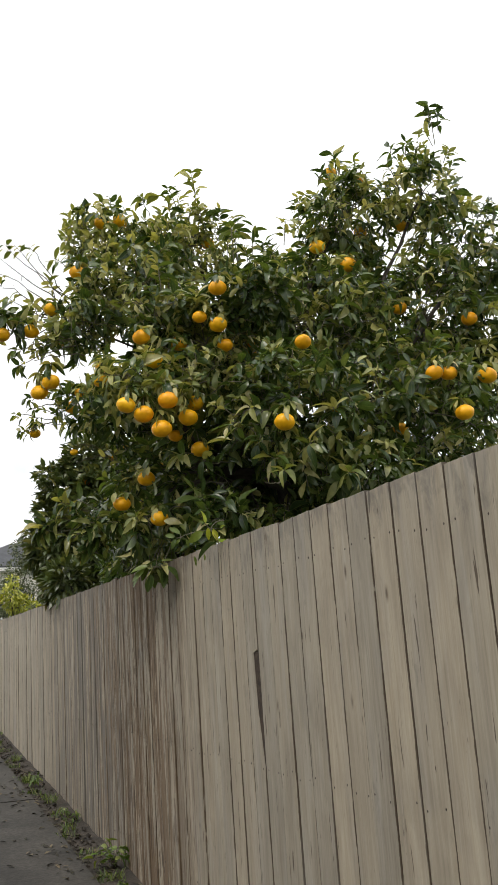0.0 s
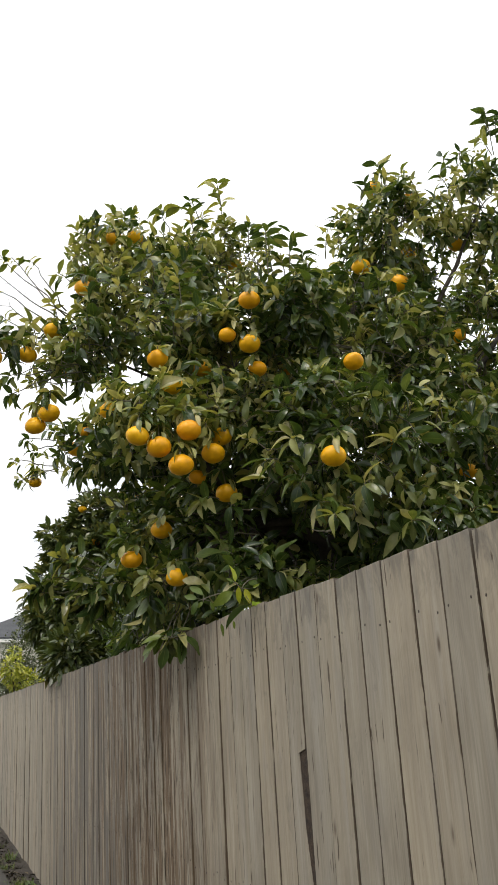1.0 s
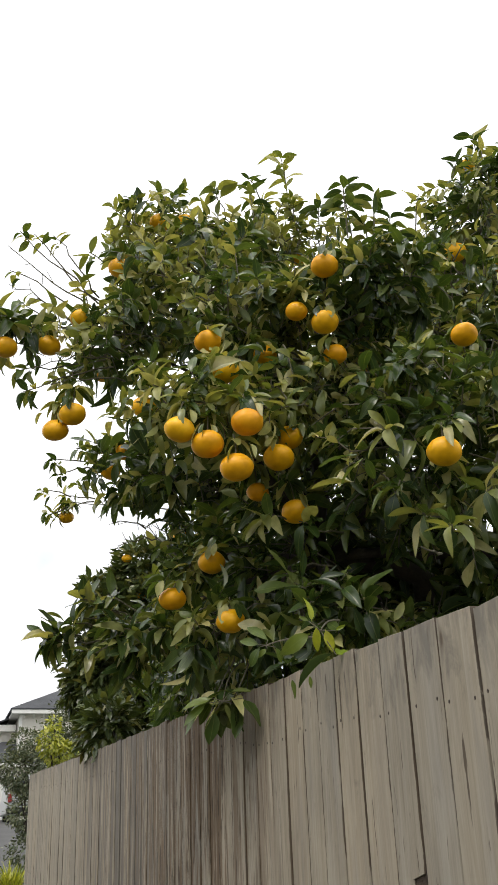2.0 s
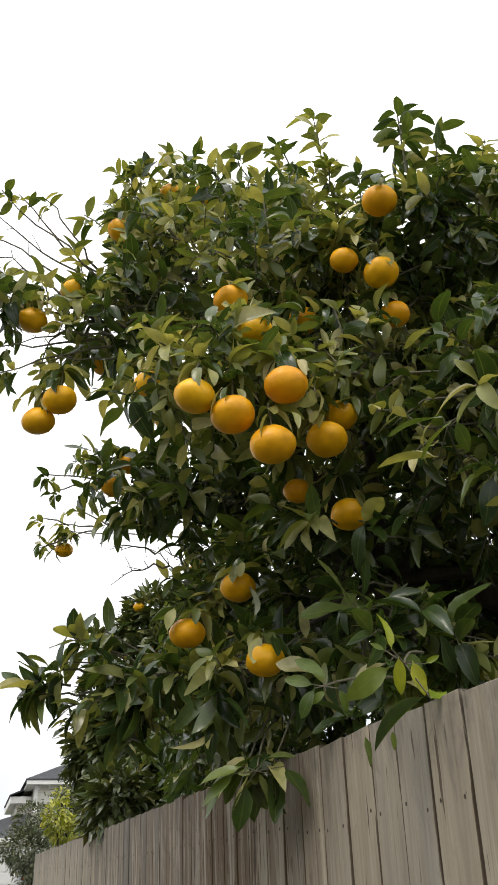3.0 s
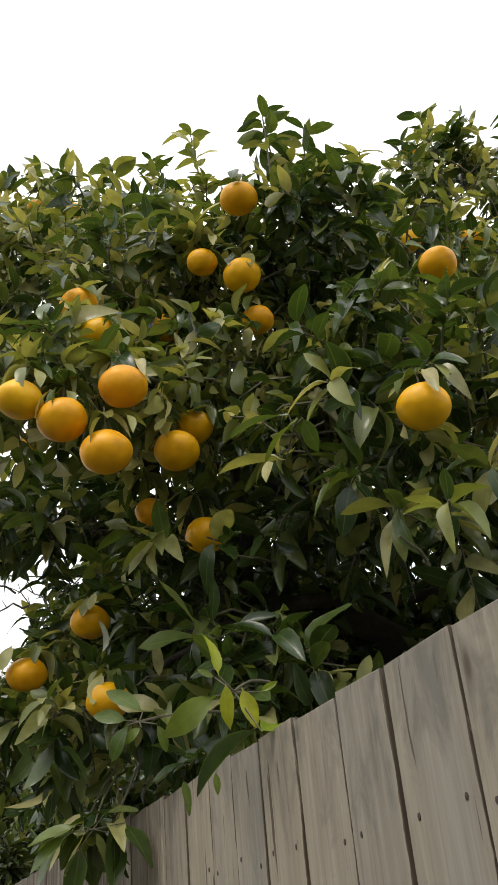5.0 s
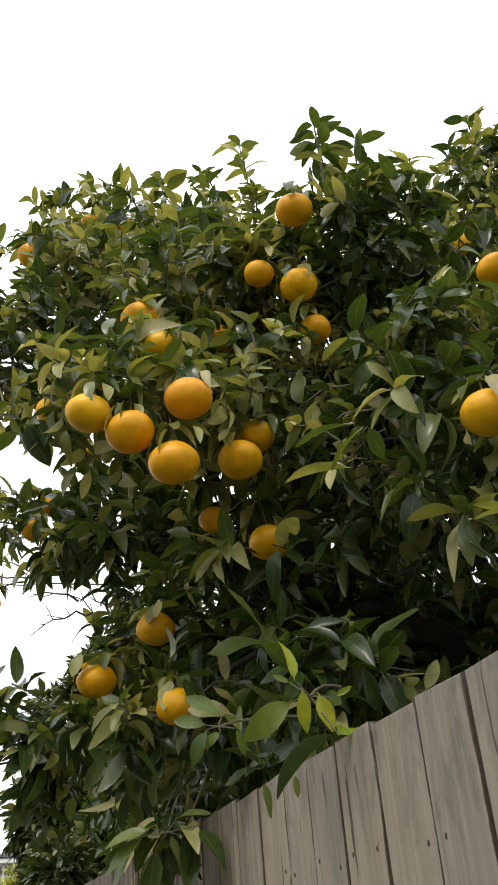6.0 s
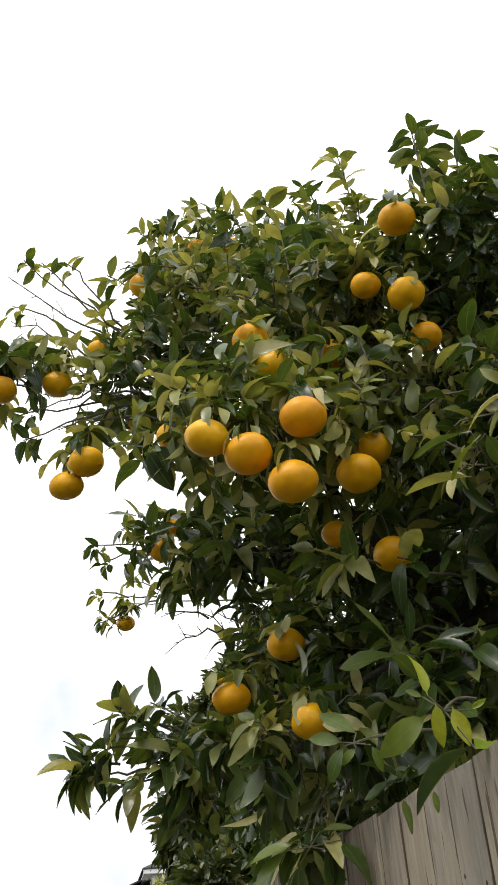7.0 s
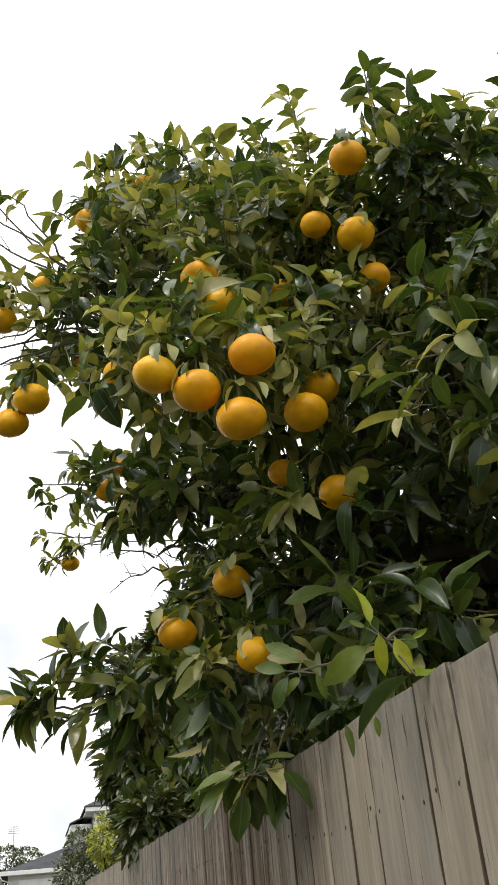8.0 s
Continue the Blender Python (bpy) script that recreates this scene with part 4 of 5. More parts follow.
    for x, y, z, ln in SPRIGS:
        spray(Vector((x, y, z)), Vector((rng.uniform(-0.15, 0.15), rng.uniform(-0.15, 0.15), 1)).normalized(), ln, max(6, int(ln * 38)), y > 5.4 and rng.random() < 0.6, 0.098)

    for base, tip, leaves, size, share in SHOOTS:
        base, tip = Vector(base), Vector(tip)
        tube(tv, tf, [local(q) for q in bent(base, tip, rng, rng.uniform(-0.03, 0.05), 6, 0.006 if (tip - base).length < 0.3 else 0.014)], [0.0044, 0.004, 0.0036, 0.0032, 0.0028, 0.0024, 0.002], 5)
        way = ((tip - base).normalized() + Vector((0, 0, 0.15))).normalized()
        side = way.orthogonal().normalized()
        other = way.cross(side)
        a = rng.uniform(0, 6.28)
        for i in range(leaves):
            back = (1 - i / leaves) * 0.06
            a += 2.4 + rng.uniform(-0.3, 0.3)
            out = side * math.cos(a) + other * math.sin(a)
            lw = (way * rng.uniform(0.3, 0.8) + out * 0.9 + Vector((0, 0, rng.uniform(-0.45, 0.15)))).normalized()
            up = (Vector((0, 0, 1)) + way * 0.3 + random_way(rng) * 0.45).normalized()
            keep(tip - way * back, lw, up, size * rng.uniform(0.75, 1.12), rng.randrange(len(LEAVES)), rng.random() < share, True)
    for foot, tip, age in LEAVES_BRIGHT + LEAVES_DARK + LEAVES_LOW:
        foot, tip = Vector(foot), Vector(tip)
        up = (Vector((-0.12, -0.45, 0.85)) if age == 0 else Vector((-0.28, -0.8, 0.45))) + random_way(rng) * 0.35
        own.append((local(foot), (tip - foot).normalized(), up, (tip - foot).length * (1.12, 0.98, 1.22)[age], rng.choice(FLAT), 3 if age == 1 else age))
    for hub, feet in (((1.50, 4.45, 2.16), LEAVES_BRIGHT[:7]), ((1.45, 4.50, 2.12), LEAVES_BRIGHT[7:]), ((1.60, 4.80, 2.36), LEAVES_DARK[:5]), ((1.70, 4.50, 2.60), LEAVES_DARK[8:]), ((1.40, 5.15, 2.15), LEAVES_LOW)):
        heart = sum((Vector(q[0]) for q in feet), Vector()) / len(feet)
        tube(tv, tf, [local(q) for q in bent(hub, heart, rng, 0.02, 5, 0.002)], [0.0032, 0.003, 0.0027, 0.0024, 0.0021, 0.0018], 5)
        for q in feet:
            tube(tv, tf, [local(heart), local(Vector(q[0]))], [0.0016, 0.0011], 4)
    for base, tip in BARE_TWIGS:
        way = bent(base, tip, rng, 0.03, 7, 0.010)
        tube(tv, tf, [local(q) for q in way], [0.0042 - 0.0004 * i for i in range(8)], 5)
        for q in way[3:7]:
            tube(tv, tf, [local(q), local(q + Vector((rng.uniform(-0.06, 0.01), rng.uniform(-0.03, 0.03), rng.uniform(-0.04, 0.06))))], [0.0018, 0.0010], 4)

    # fruit
    shapes = [fruit_mesh(rng) for _ in range(5)]
    for x, y, z, w in fruit:
        m = pose(x, y, z, rng.uniform(-14, 14), rng.uniform(-14, 14), rng.uniform(0, 360)) @ Matrix.Scale(w, 4)
        ob = put("fruit", rng.choice(shapes), tree, "ripe orange-yellow grapefruit", Matrix.Translation(-home) @ m)
        top = Vector((x, y, z + w * 0.40))
        v, f = [], []
        anchor = min((Vector(q[:3]) for q in CLUMPS), key=lambda q: (q - top).length)
        end = top + (anchor - top).normalized() * 0.035 + Vector((0, 0, 0.055))
        inv = (Matrix.Translation(-home) @ m).inverted()
        tube(v, f, [inv @ local(q) for q in (top - Vector((0, 0, 0.012)), (top + end) / 2 + Vector((0, 0, 0.012)), end)], [0.0028 / w, 0.0022 / w, 0.002 / w], 5)
        put("stalk", mesh_of("stalk", v, f, TWIG), ob)
        for k in range(rng.randint(1, 3)):
            # leaves that droop over its outer shoulder
            a = math.atan2(-0.85, -0.30) + rng.uniform(-1.1, 1.1)
            out = Vector((math.cos(a), math.sin(a), 0))
            d = (out * rng.uniform(0.5, 0.7) + Vector((0, 0, -0.85))).normalized()
            foot = top + out * (w * 0.34) + Vector((rng.uniform(-0.02, 0.02), rng.uniform(-0.02, 0.02), 0.022))
            shade = (Vector((0, 0, 0.5)) + out + random_way(rng) * 0.3).normalized()
            (young if rng.random() < 0.4 else green).add(local(foot), d, shade, rng.uniform(0.062, 0.088), rng.choice(FLAT))
        for k in range(10):
            a = 2.4 * k + rng.uniform(-0.4, 0.4)
            d = Vector((math.cos(a), math.sin(a), rng.uniform(-0.9, 0.2))).normalized()
            keep(end - Vector((0, 0, 0.012)), d, (Vector((0, 0, 1)) + d * 0.5 + random_way(rng) * 0.4).normalized(), rng.uniform(0.07, 0.10), rng.randrange(len(LEAVES)), rng.random() < 0.45, True)
    put("twig", mesh_of("twig", tv, tf, TWIG), tree)["kind"] = "stuff"
    green.finish("foliage", LEAF, tree, "mass of glossy dark green leaves")
    young.finish("young_foliage", YOUNG, tree, "lighter yellow-green young leaves")
    # single leaves in the nearest stretch
    metas = {}
    for p, way, up, size, which, fresh in own:
        fresh = int(fresh)
        if (which, fresh) not in metas:
            sv, sf, suv = LEAVES[which]
            metas[which, fresh] = mesh_of("leaf", sv, sf, (LEAF_OWN, YOUNG_OWN, BRIGHT_OWN, MID_OWN)[fresh], suv, smooth=True)
        rows = leaf_turn(way, up)
        m = Matrix([[rows[j][i] for j in range(3)] for i in range(3)]).to_4x4()
        put("leaf", metas[which, fresh], tree, m=Matrix.Translation(p) @ m @ Matrix.Scale(size, 4))
    return tree


build_tree()


# ---- shrubs beyond the fence's end ----
def build_shrub(name, at, clumps, count, mat, size, label, seed):
    rng = random.Random(seed)
    base = Vector((at[0], at[1], ground_z(at[1]) - 0.03))
    shrub = thing(name, base, label, "shrub")
    leaves = Foliage(COARSE)
    v, f = [], []
    for cx, cy, cz, r in clumps:
        c = Vector((cx, cy, cz)) - base
        tube(v, f, bent((0, 0, 0), c, rng, 0.05, 6, 0.02), [0.025 - 0.003 * i for i in range(7)], 6)
        for _ in range(int(count * r * r)):
            d = random_way(rng)
            p = c + d * r * rng.uniform(0.45, 1.0) ** 0.5 * (1 + 0.55 * noise.noise((c + d * r) * 5.5))
            way = (d + random_way(rng) * 0.8).normalized()
            leaves.add(p, way, (Vector((0, 0, 1)) + random_way(rng) * 0.7).normalized(), size * rng.uniform(0.7, 1.3), rng.randrange(len(COARSE)))
    put("stem", mesh_of("stem", v, f, BARK, smooth=True), shrub)
    leaves.finish("foliage", mat, shrub)
    return shrub


build_shrub("grey_green_shrub", (1.70, 15.6), [(1.50, 15.5, 2.45, 0.30), (1.64, 15.5, 1.95, 0.34), (1.36, 15.6, 2.52, 0.24), (1.46, 15.6, 2.84, 0.20), (1.90, 15.8, 2.80, 0.36), (1.64, 15.4, 1.48, 0.28), (2.25, 16.0, 3.05, 0.45), (2.35, 16.1, 3.65, 0.34)], 14000, SHRUB, 0.052, "bushy grey-green shrub at the end of the fence", 3)
build_shrub("lime_green_shrub", (1.80, 12.5), [(1.56, 12.3, 2.44, 0.14), (1.47, 12.2, 2.56, 0.12), (1.68, 12.4, 2.36, 0.16), (1.54, 12.5, 2.76, 0.07), (1.85, 12.5, 1.9, 0.34)], 12000, LIME, 0.060, "lime green leafy shrub behind the fence", 4)
bush = build_shrub("citrus_bush", (2.1, 9.3), [(1.66, 9.4, 2.76, 0.34), (1.82, 9.3, 2.46, 0.38), (1.95, 9.2, 2.98, 0.45), (1.66, 9.4, 3.0, 0.20), (2.15, 9.2, 3.46, 0.34), (2.55, 9.0, 3.20, 0.50), (2.30, 9.2, 2.45, 0.50), (1.90, 8.9, 2.36, 0.36), (2.0, 9.9, 2.5, 0.34), (1.52, 8.9, 2.30, 0.20), (1.50, 8.5, 2.30, 0.16), (1.61, 9.4, 3.30, 0.20), (1.85, 9.3, 3.58, 0.24), (1.50, 9.5, 3.50, 0.09), (1.52, 9.4, 2.72, 0.18), (1.68, 9.3, 3.52, 0.12), (1.46, 9.4, 3.12, 0.10)], 15000, BUSH_LEAF, 0.095, "shaded green citrus bush further along behind the fence", 5)
_rng = random.Random(33)
small_fruit = fruit_mesh(_rng)
for x, y, z, w in [(2.05, 8.98, 3.58, 0.085), (1.70, 9.14, 3.66, 0.08), (2.42, 8.58, 3.42, 0.08), (1.80, 9.06, 3.34, 0.08)]:
    put("fruit", small_fruit, bush, "small ripe orange fruit", Matrix.Translation(-bush.location) @ pose(x, y, z) @ Matrix.Scale(w, 4))


# ---- low growth and litter at the fence foot ----
def blade_shape(rng):
    verts, uvs, faces = [], [], []
    bend = rng.uniform(0.2, 0.7)
    for s, w in ((0, 0.05), (0.4, 0.055), (0.75, 0.035), (1.0, 0.004)):
        for u in (-1, 1):
            verts.append((u * w / 2, s * (1 - 0.25 * bend * s), bend * s * s * -0.5))
            uvs.append((0.25 if u < 0 else 0.4, s))
    for i in range(3):
        faces.append((2 * i, 2 * i + 1, 2 * i + 3, 2 * i + 2))
    return np.array(verts), faces, np.array(uvs)


BLADES = [blade_shape(_rng) for _ in range(6)]


def build_tuft(at, height, spread, count, label, seed, mat=None):
    rng = random.Random(seed)
    base = Vector((at[0], at[1], ground_z(at[1]) - 0.012))
    tuft = thing("grass_tuft", base, label, "grass", "tufts along the fence foot")
    blades = Foliage(BLADES)
    for _ in range(count):
        a, lean = rng.uniform(0, 6.28), rng.uniform(0.15, 0.9)
        way = Vector((math.cos(a) * lean, math.sin(a) * lean, 1)).normalized()
        p = (rng.uniform(-spread, spread), rng.uniform(-spread, spread), 0)
        blades.add(p, way, Vector((math.cos(a), math.sin(a), -0.3)).normalized() * -1, height * rng.uniform(0.5, 1.1), rng.randrange(6))
    blades.finish("grass", mat or GRASS, tuft)
    return tuft


def build_weed(at, height, count, label, seed):
    """A broad-leaved weed: a few thin stems with soft leaves."""
    rng = random.Random(seed)
    base = Vector((at[0], at[1], ground_z(at[1]) - 0.015))
    weed = thing("weed", base, label, "weed", "weeds along the fence foot")
    leaves = Foliage()
    for k in range(count):
        a = rng.uniform(0, 6.28)
        tip = Vector((math.cos(a) * height * rng.uniform(0.2, 0.8), math.sin(a) * height * rng.uniform(0.2, 0.8), height * rng.uniform(0.4, 1)))
        v, f = [], []
        tube(v, f, bent((0, 0, 0), tip, rng, 0.02, 4, 0.003), [0.003, 0.0026, 0.0022, 0.0018, 0.0014], 4)
        put("stem", mesh_of("stem", v, f, TWIG), weed)
        for _ in range(6):
            t = rng.uniform(0.4, 1.0)
            d = random_way(rng)
            leaves.add(tip * t, Vector((d.x, d.y, rng.uniform(-0.2, 0.4))).normalized(), Vector((0, 0, 1)), height * rng.uniform(0.28, 0.5), rng.randrange(len(LEAVES)))
    leaves.finish("foliage", GRASS, weed)
    return weed


for k, (x, y, h) in enumerate([(1.24, 7.35, 0.10), (1.27, 8.3, 0.09), (1.22, 9.2, 0.11), (1.29, 10.4, 0.12), (1.24, 11.6, 0.12), (1.20, 6.05, 0.07), (1.27, 12.6, 0.14)]):
    build_tuft((x, y), h, 0.05, 40, "small tuft of grass at the fence foot", 40 + k)
build_tuft((1.24, 14.25), 0.42, 0.16, 320, "bright green grass clump at the end of the fence", 60, LIME)
build_weed((1.31, 6.28), 0.19, 7, "pale leafy weed against the fence boards", 71)
build_weed((1.28, 7.55), 0.12, 6, "low leafy weed in the soil strip", 72)
build_weed((1.25, 9.0), 0.13, 6, "low leafy weed in the soil strip", 73)
for k in range(16):
    y = 5.5 + 0.55 * k + _rng.uniform(-0.2, 0.2)
    build_tuft((_rng.uniform(1.17, 1.36), y), _rng.uniform(0.05, 0.10), 0.07, 50, "small tuft of grass at the fence foot", 100 + k)
build_weed((1.22, 5.75), 0.10, 5, "low leafy weed in the soil strip", 74)

_rng = random.Random(90)
dead = Foliage(COARSE)
for _ in range(900):
    y = _rng.uniform(4.5, 13.5)
    x = _rng.choice([_rng.gauss(1.22, 0.07)] * 4 + [_rng.gauss(1.06, 0.10) if math.sin(y * 3.1) > 0.1 else 1.25] * 2 + [_rng.uniform(0.2, 1.2)])
    if x > 1.37:
        continue
    a = _rng.uniform(0, 6.28)
    dead.add((x, y, ground_z(y) + (0.022 if x < 1.15 else 0.004)), Vector((math.cos(a), math.sin(a), 0.10)), (Vector((0, 0, 1)) + random_way(_rng) * 0.3).normalized(), _rng.uniform(0.025, 0.07), _rng.randrange(len(COARSE)))
tagged(dead.finish("leaf_litter", LITTER), "dead brown leaves scattered on path and soil", "leaf litter", kind="stuff")
clods = []
cf = []
for _ in range(260):
    y, x, r = _rng.uniform(4.5, 13.5), _rng.uniform(1.16, 1.36), _rng.uniform(0.006, 0.02)
    b = len(clods)
    z = ground_z(y) - 0.006
    clods += [(x, y, z + r), (x, y, z - r)] + [(x + r * math.cos(k * 1.257) * _rng.uniform(0.8, 1.3), y + r * math.sin(k * 1.257) * _rng.uniform(0.8, 1.3), z + r * _rng.uniform(-0.2, 0.2)) for k in range(5)]
    for k in range(5):
        j = (k + 1) % 5
        cf += [(b, b + 2 + k, b + 2 + j), (b + 1, b + 2 + j, b + 2 + k)]
tagged(put("soil_clod", mesh_of("soil_clod", clods, cf, SOIL)), "crumbled dark soil at the fence foot", "soil", kind="stuff")


# ---- the house at the top of the driveway ----
def slab(bm, pts, thick):
    """A roof plane with thickness, from its four corners."""
    top = [bm.verts.new(p) for p in pts]
    low = [bm.verts.new((p[0], p[1], p[2] - thick)) for p in pts]
    n = len(pts)
    bm.faces.new(top)
    bm.faces.new(low[::-1])
    for i in range(n):
        j = (i + 1) % n
        bm.faces.new((top[j], top[i], low[i], low[j]))
    bmesh.ops.recalc_face_normals(bm, faces=bm.faces[:])
    return bm


def build_house():
    gz = ground_z(55)
    house = thing("house", (0, 0, 0), "cream two-storey house with white trim and dark shingle roof", "house")
    GX0, GX1, GY0, GY1, EAVE = 0.05, 5.6, 51.3, 58.0, 5.10
    bm = bmesh.new()
    box(bm, (GX0, GY0, gz - 0.1), (GX1, GY1, EAVE))
    part("garage_wall", bm, SIDING, house)
    # hip roof over the garage
    ov, rise = 0.35, 0.37
    x0, x1, y0, y1 = GX0 - ov, GX1 + 4, GY0 - ov, GY1 + ov
    half = (y1 - y0) / 2
    zt = EAVE + 0.02 + rise * half
    bm = bmesh.new()
    ea = EAVE + 0.02
    a, b, c, d = (x0, y0, ea), (x1, y0, ea), (x1, y1, ea), (x0, y1, ea)
    r0, r1 = (x0 + half, (y0 + y1) / 2, zt), (x1, (y0 + y1) / 2, zt)
    vs = [bm.verts.new(p) for p in (a, b, c, d, r0, r1)]
    for f in ((0, 1, 5, 4), (3, 0, 4), (2, 3, 4, 5), (1, 2, 5), (0, 3, 2, 1)):
        bm.faces.new([vs[i] for i in f])
    bmesh.ops.recalc_face_normals(bm, faces=bm.faces[:])
    roof = part("garage_roof", bm, ROOF, house, "dark charcoal hip roof")
    bm = bmesh.new()
    box(bm, (x0 - 0.06, y0 - 0.12, ea - 0.17), (x1, y0 - 0.01, ea + 0.015), 0.015)
    part("gutter", bm, TRIM, roof, "white gutter")
    bm = bmesh.new()
    box(bm, (x0 - 0.11, y0, ea - 0.16), (x0 - 0.01, y1, ea + 0.01), 0.015)
    part("gutter", bm, TRIM, roof, "white gutter")
    bm = bmesh.new()
    v, f = [], []
    tube(v, f, [(x0, y0 - 0.05, ea - 0.16), (x0 + 0.05, y0, ea - 0.32), (GX0 + 0.1, GY0 - 0.05, ea - 0.45), (GX0 + 0.1, GY0 - 0.05, gz)], [0.04] * 4, 8)
    bm.free()
    put("downpipe", mesh_of("downpipe", v, f, TRIM, smooth=True), house)
    # panelled garage door
    bm = bmesh.new()
    box(bm, (0.55, GY0 - 0.05, gz), (3.95, GY0 - 0.004, gz + 2.15))
    door = part("garage_door", bm, TRIM, house, "white panelled garage door")
    for row in range(4):
        for col in range(4):
            bm = bmesh.new()
            px, pz = 0.62 + col * 0.83, gz + 0.06 + row * 0.53
            box(bm, (px, GY0 - 0.075, pz), (px + 0.76, GY0 - 0.052, pz + 0.46), 0.01)
            part("panel", bm, TRIM, door)
    # upper storey
    UX0, UY0, UZ = 4.10, 52.6, 7.62
    bm = bmesh.new()
    box(bm, (UX0, UY0, EAVE - 0.3), (11.0, 60.0, UZ))
    upper = part("upper_wall", bm, SIDING, house)
    for k in range(16):
        z = EAVE + 0.4 + k * 0.15
        bm = bmesh.new()
        vs = [bm.verts.new(p) for p in ((UX0 + 0.10, UY0 - 0.003, z + 0.145), (11, UY0 - 0.003, z + 0.145), (11, UY0 - 0.022, z), (UX0 + 0.10, UY0 - 0.022, z), (UX0 + 0.10, UY0 - 0.003, z), (11, UY0 - 0.003, z))]
        for q in ((0, 3, 2, 1), (3, 4, 5, 2), (0, 4, 3), (1, 2, 5)):
            bm.faces.new([vs[i] for i in q])
        part("siding_board", bm, SIDING, upper)
    bm = bmesh.new()
    box(bm, (UX0 - 0.06, UY0 - 0.04, EAVE), (UX0 + 0.10, UY0 + 0.10, UZ), 0.008)
    part("corner_board", bm, TRIM, upper, "white corner board")
    bm = bmesh.new()
    box(bm, (3.35, 55.0, EAVE - 0.3), (4.08, 60.0, 7.0))
    part("bay_wall", bm, SIDING, house)
    # eaves and upper roof
    bm = bmesh.new()
    box(bm, (UX0 - 0.48, UY0 - 0.50, UZ), (11.3, UY0 - 0.30, UZ + 0.20), 0.015)
    eave = part("fascia", bm, TRIM, house, "white eave board")
    bm = bmesh.new()
    box(bm, (UX0 - 0.46, UY0 - 0.30, UZ + 0.01), (11.3, 60.3, UZ + 0.06))
    part("soffit", bm, TRIM, eave)
    for k in range(9):
        bm = bmesh.new()
        prism(bm, [(UY0 - 0.28, UZ - 0.001), (UY0 - 0.024, UZ - 0.001), (UY0 - 0.024, UZ - 0.20)], 0, UX0 + 0.12 + k * 0.5, UX0 + 0.20 + k * 0.5)
        part("bracket", bm, TRIM, eave)
    bm = bmesh.new()
    slab(bm, [(UX0 - 0.52, UY0 - 0.52, UZ + 0.27), (11.3, UY0 - 0.52, UZ + 0.27), (11.3, 56.4, UZ + 2.1), (UX0 + 3.2, 56.4, UZ + 2.1)], 0.07)
    slab(bm, [(UX0 - 0.52, 60.4, UZ + 0.27), (UX0 - 0.52, UY0 - 0.52, UZ + 0.27), (UX0 + 3.2, 56.4, UZ + 2.1)], 0.07)
    part("upper_roof", bm, ROOF, house, "dark shingle roof")
    bm = bmesh.new()
    box(bm, (3.0, 54.6, 7.0), (4.06, 60.3, 7.34), 0.015)
    part("bay_eave", bm, TRIM, house, "white boxed eave")
    bm = bmesh.new()
    slab(bm, [(2.96, 54.5, 7.42), (4.6, 54.5, 8.05), (4.6, 60.3, 8.05), (2.96, 60.3, 7.42)], 0.07)
    part("bay_roof", bm, ROOF, house)
    return house


build_house()


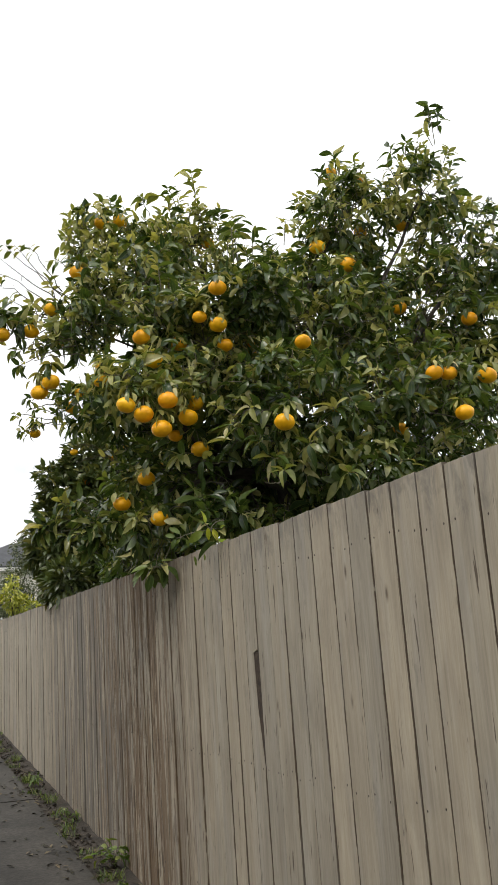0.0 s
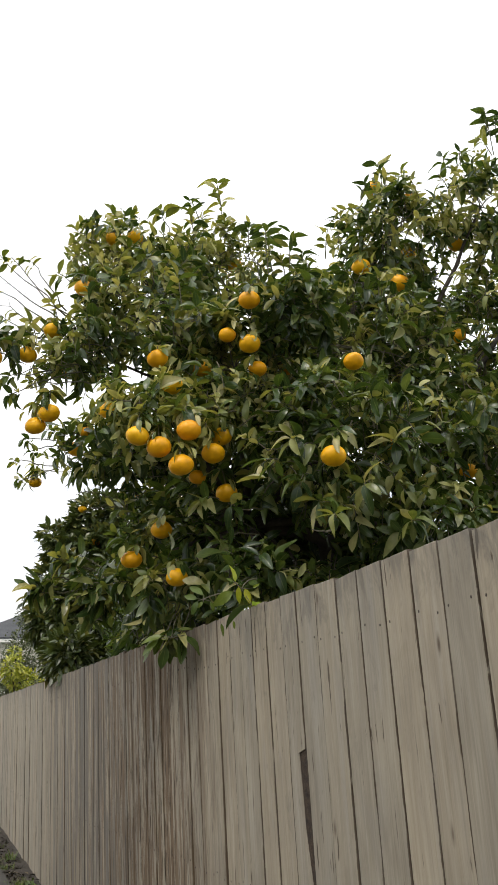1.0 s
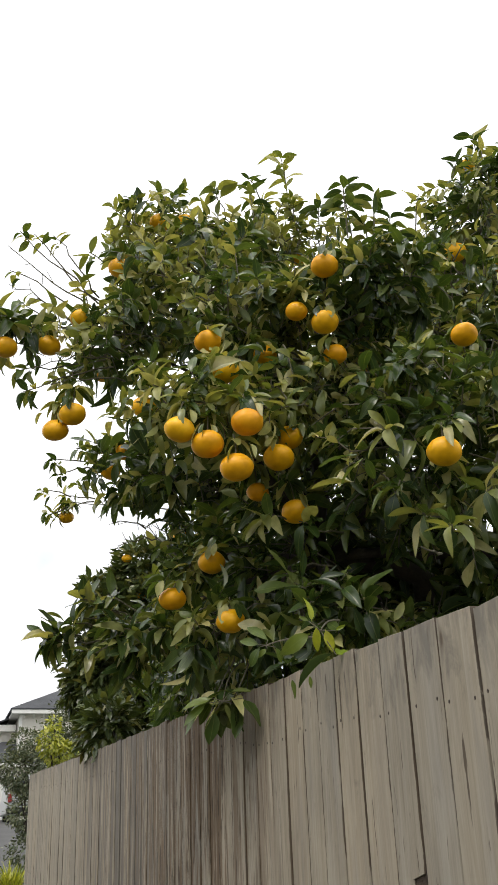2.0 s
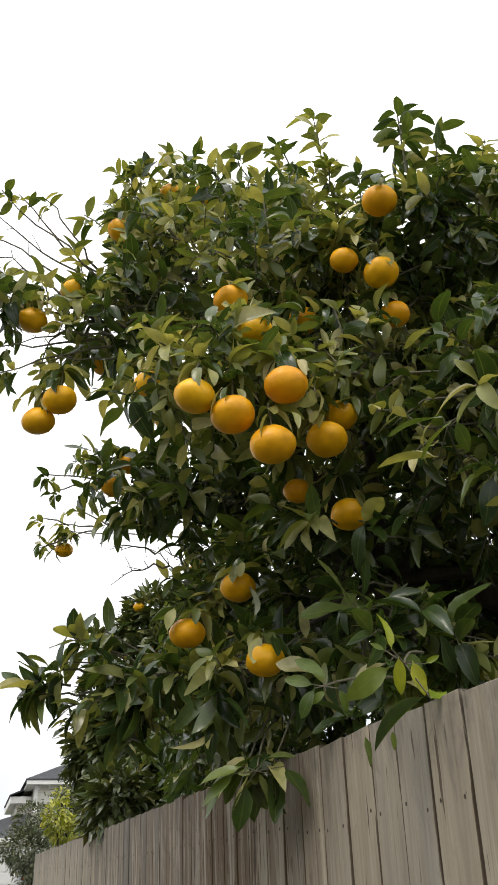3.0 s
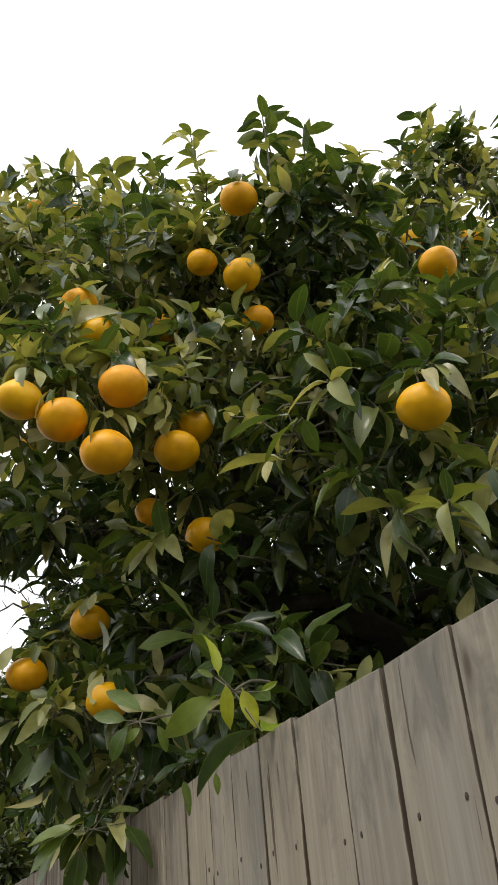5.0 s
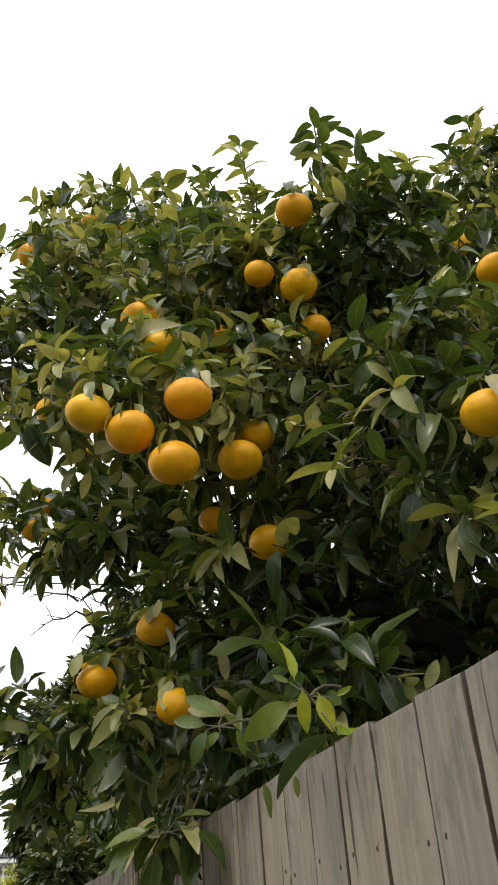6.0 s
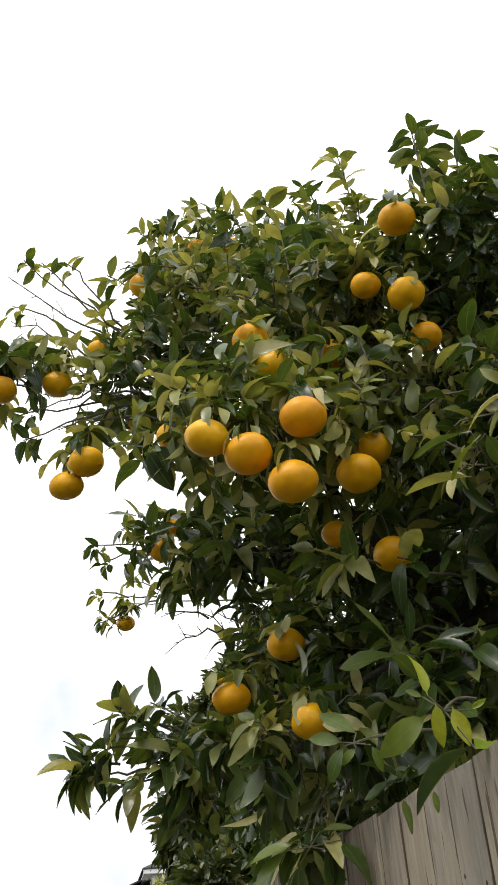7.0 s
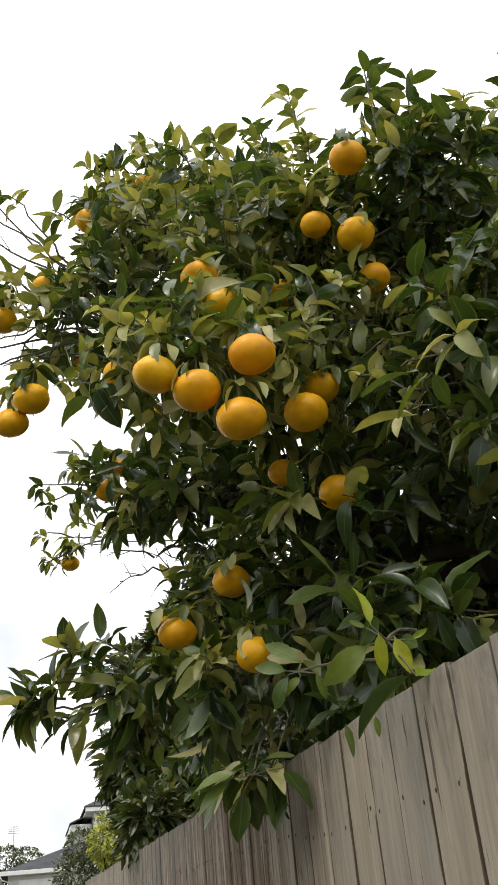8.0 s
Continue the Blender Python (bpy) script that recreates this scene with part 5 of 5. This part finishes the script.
def build_van():
    """A silver van parked with its tail towards the lane."""
    gz = ground_z(45.5)
    x0, y0 = 3.12, 44.0
    van = thing("van", (x0 + 0.9, y0 + 2.2, gz), "silver van parked in front of the garage", "van")
    van_m = Matrix.Translation((-(x0 + 0.9), -(y0 + 2.2), -gz))

    def add(name, bm, mat, parent=van, label="", smooth=False):
        if parent is van:
            bmesh.ops.transform(bm, matrix=van_m, verts=bm.verts[:])
        else:
            bmesh.ops.transform(bm, matrix=van_m, verts=bm.verts[:])
        return part(name, bm, mat, parent, label, smooth)

    bm = bmesh.new()
    prism(bm, [(y0 + 0.12, gz + 0.30), (y0 + 4.4, gz + 0.30), (y0 + 4.4, gz + 0.95), (y0 + 3.5, gz + 1.15), (y0 + 2.7, gz + 1.78), (y0 + 0.35, gz + 1.84), (y0 + 0.14, gz + 1.10)], 0, x0, x0 + 1.8)
    bmesh.ops.bevel(bm, geom=bm.edges[:], offset=0.07, segments=3, affect="EDGES", profile=0.6)
    body = add("body", bm, VAN_PAINT, van, "", True)
    bm = bmesh.new()
    slab(bm, [(x0 + 0.18, y0 + 0.135, gz + 1.14), (x0 + 1.62, y0 + 0.135, gz + 1.14), (x0 + 1.56, y0 + 0.29, gz + 1.66), (x0 + 0.24, y0 + 0.29, gz + 1.66)], 0.03)
    add("rear_window", bm, GLASS_DARK, body)
    bm = bmesh.new()
    box(bm, (x0 + 0.02, y0 - 0.02, gz + 0.32), (x0 + 1.78, y0 + 0.2, gz + 0.56), 0.03)
    add("bumper", bm, RUBBER, body, "black bumper")
    bm = bmesh.new()
    box(bm, (x0 + 0.66, y0 + 0.09, gz + 0.70), (x0 + 1.14, y0 + 0.125, gz + 0.82), 0.006)
    plate = add("number_plate", bm, TRIM, body)
    bm = bmesh.new()
    box(bm, (x0 + 0.72, y0 + 0.082, gz + 0.735), (x0 + 1.08, y0 + 0.0885, gz + 0.785))
    add("bar", bm, RUBBER, plate)
    for sx in (0.06, 1.58):
        bm = bmesh.new()
        box(bm, (x0 + sx, y0 + 0.09, gz + 0.75), (x0 + sx + 0.16, y0 + 0.16, gz + 1.08), 0.02)
        add("tail_lamp", bm, RED_LENS, body)
    for wx in (0.10, 1.52):
        for wy in (0.9, 3.5):
            bm = bmesh.new()
            bmesh.ops.create_cone(bm, cap_ends=True, segments=28, radius1=0.32, radius2=0.32, depth=0.2,
                                  matrix=pose(x0 + wx + 0.09, y0 + wy, gz + 0.32, 0, 90, 0))
            bmesh.ops.bevel(bm, geom=[e for e in bm.edges if len(e.link_faces) == 2 and e.calc_face_angle() > 1], offset=0.03, segments=2, affect="EDGES")
            tyre = add("tyre", bm, RUBBER)
            bm = bmesh.new()
            bmesh.ops.create_cone(bm, cap_ends=True, segments=20, radius1=0.19, radius2=0.15, depth=0.23, matrix=pose(x0 + wx + 0.09, y0 + wy, gz + 0.32, 0, 90, 0))
            add("rim", bm, STEEL, tyre)
    return van


build_van()


# ---- far trees and the aerial behind the house ----
def build_far_tree(at, clumps, seed):
    rng = random.Random(seed)
    base = Vector((at[0], at[1], 2.55))
    tree = thing("far_tree", base, "broad olive-green tree far behind the house", "tree", "far trees")
    v, f = [], []
    leaves = Foliage(COARSE)
    tube(v, f, [(0, 0, -0.2), (0.05, 0, 2.0), (0.0, 0.1, 3.6)], [0.24, 0.18, 0.12], 8)
    for cx, cy, cz, r in clumps:
        c = Vector((cx, cy, cz))
        tube(v, f, bent((0.02, 0.05, 2.6), c, rng, 0.1, 6, 0.05), [0.10 - 0.012 * i for i in range(7)], 6)
        for _ in range(int(420 * r * r)):
            d = random_way(rng)
            leaves.add(c + Vector((d.x, d.y, d.z * 0.7)) * r * rng.uniform(0.5, 1.0) ** 0.4, (d + random_way(rng)).normalized(), (Vector((0, 0, 1)) + random_way(rng) * 0.7).normalized(), rng.uniform(0.16, 0.34), rng.randrange(len(COARSE)))
    put("trunk", mesh_of("trunk", v, f, BARK, smooth=True), tree)
    leaves.finish("crown", SHRUB, tree)
    return tree


build_far_tree((-0.6, 66.0), [(-1.2, 0, 4.0, 1.0), (0.3, 0.2, 4.35, 1.0), (1.5, 0, 4.3, 0.9), (-2.4, 0.4, 3.6, 1.0)], 81)
build_far_tree((-5.2, 64.0), [(-1.2, 0, 3.4, 1.2), (0.6, 0.2, 3.8, 1.2), (1.8, 0, 3.4, 1.0)], 82)

aerial = thing("aerial", (0.05, 70.0, 2.6), "thin metal television aerial on a tall mast", "aerial")
v, f = [], []
tube(v, f, [(0, 0, 0), (0, 0, 6.6)], [0.03, 0.022], 8)
put("mast", mesh_of("mast", v, f, STEEL, smooth=True), aerial)
for k in range(4):
    v, f = [], []
    w = 0.38 - 0.05 * k
    tube(v, f, [(-w, 0, 6.15 + 0.13 * k), (w, 0, 6.15 + 0.13 * k)], [0.014, 0.014], 6)
    put("rod", mesh_of("rod", v, f, STEEL, smooth=True), aerial)
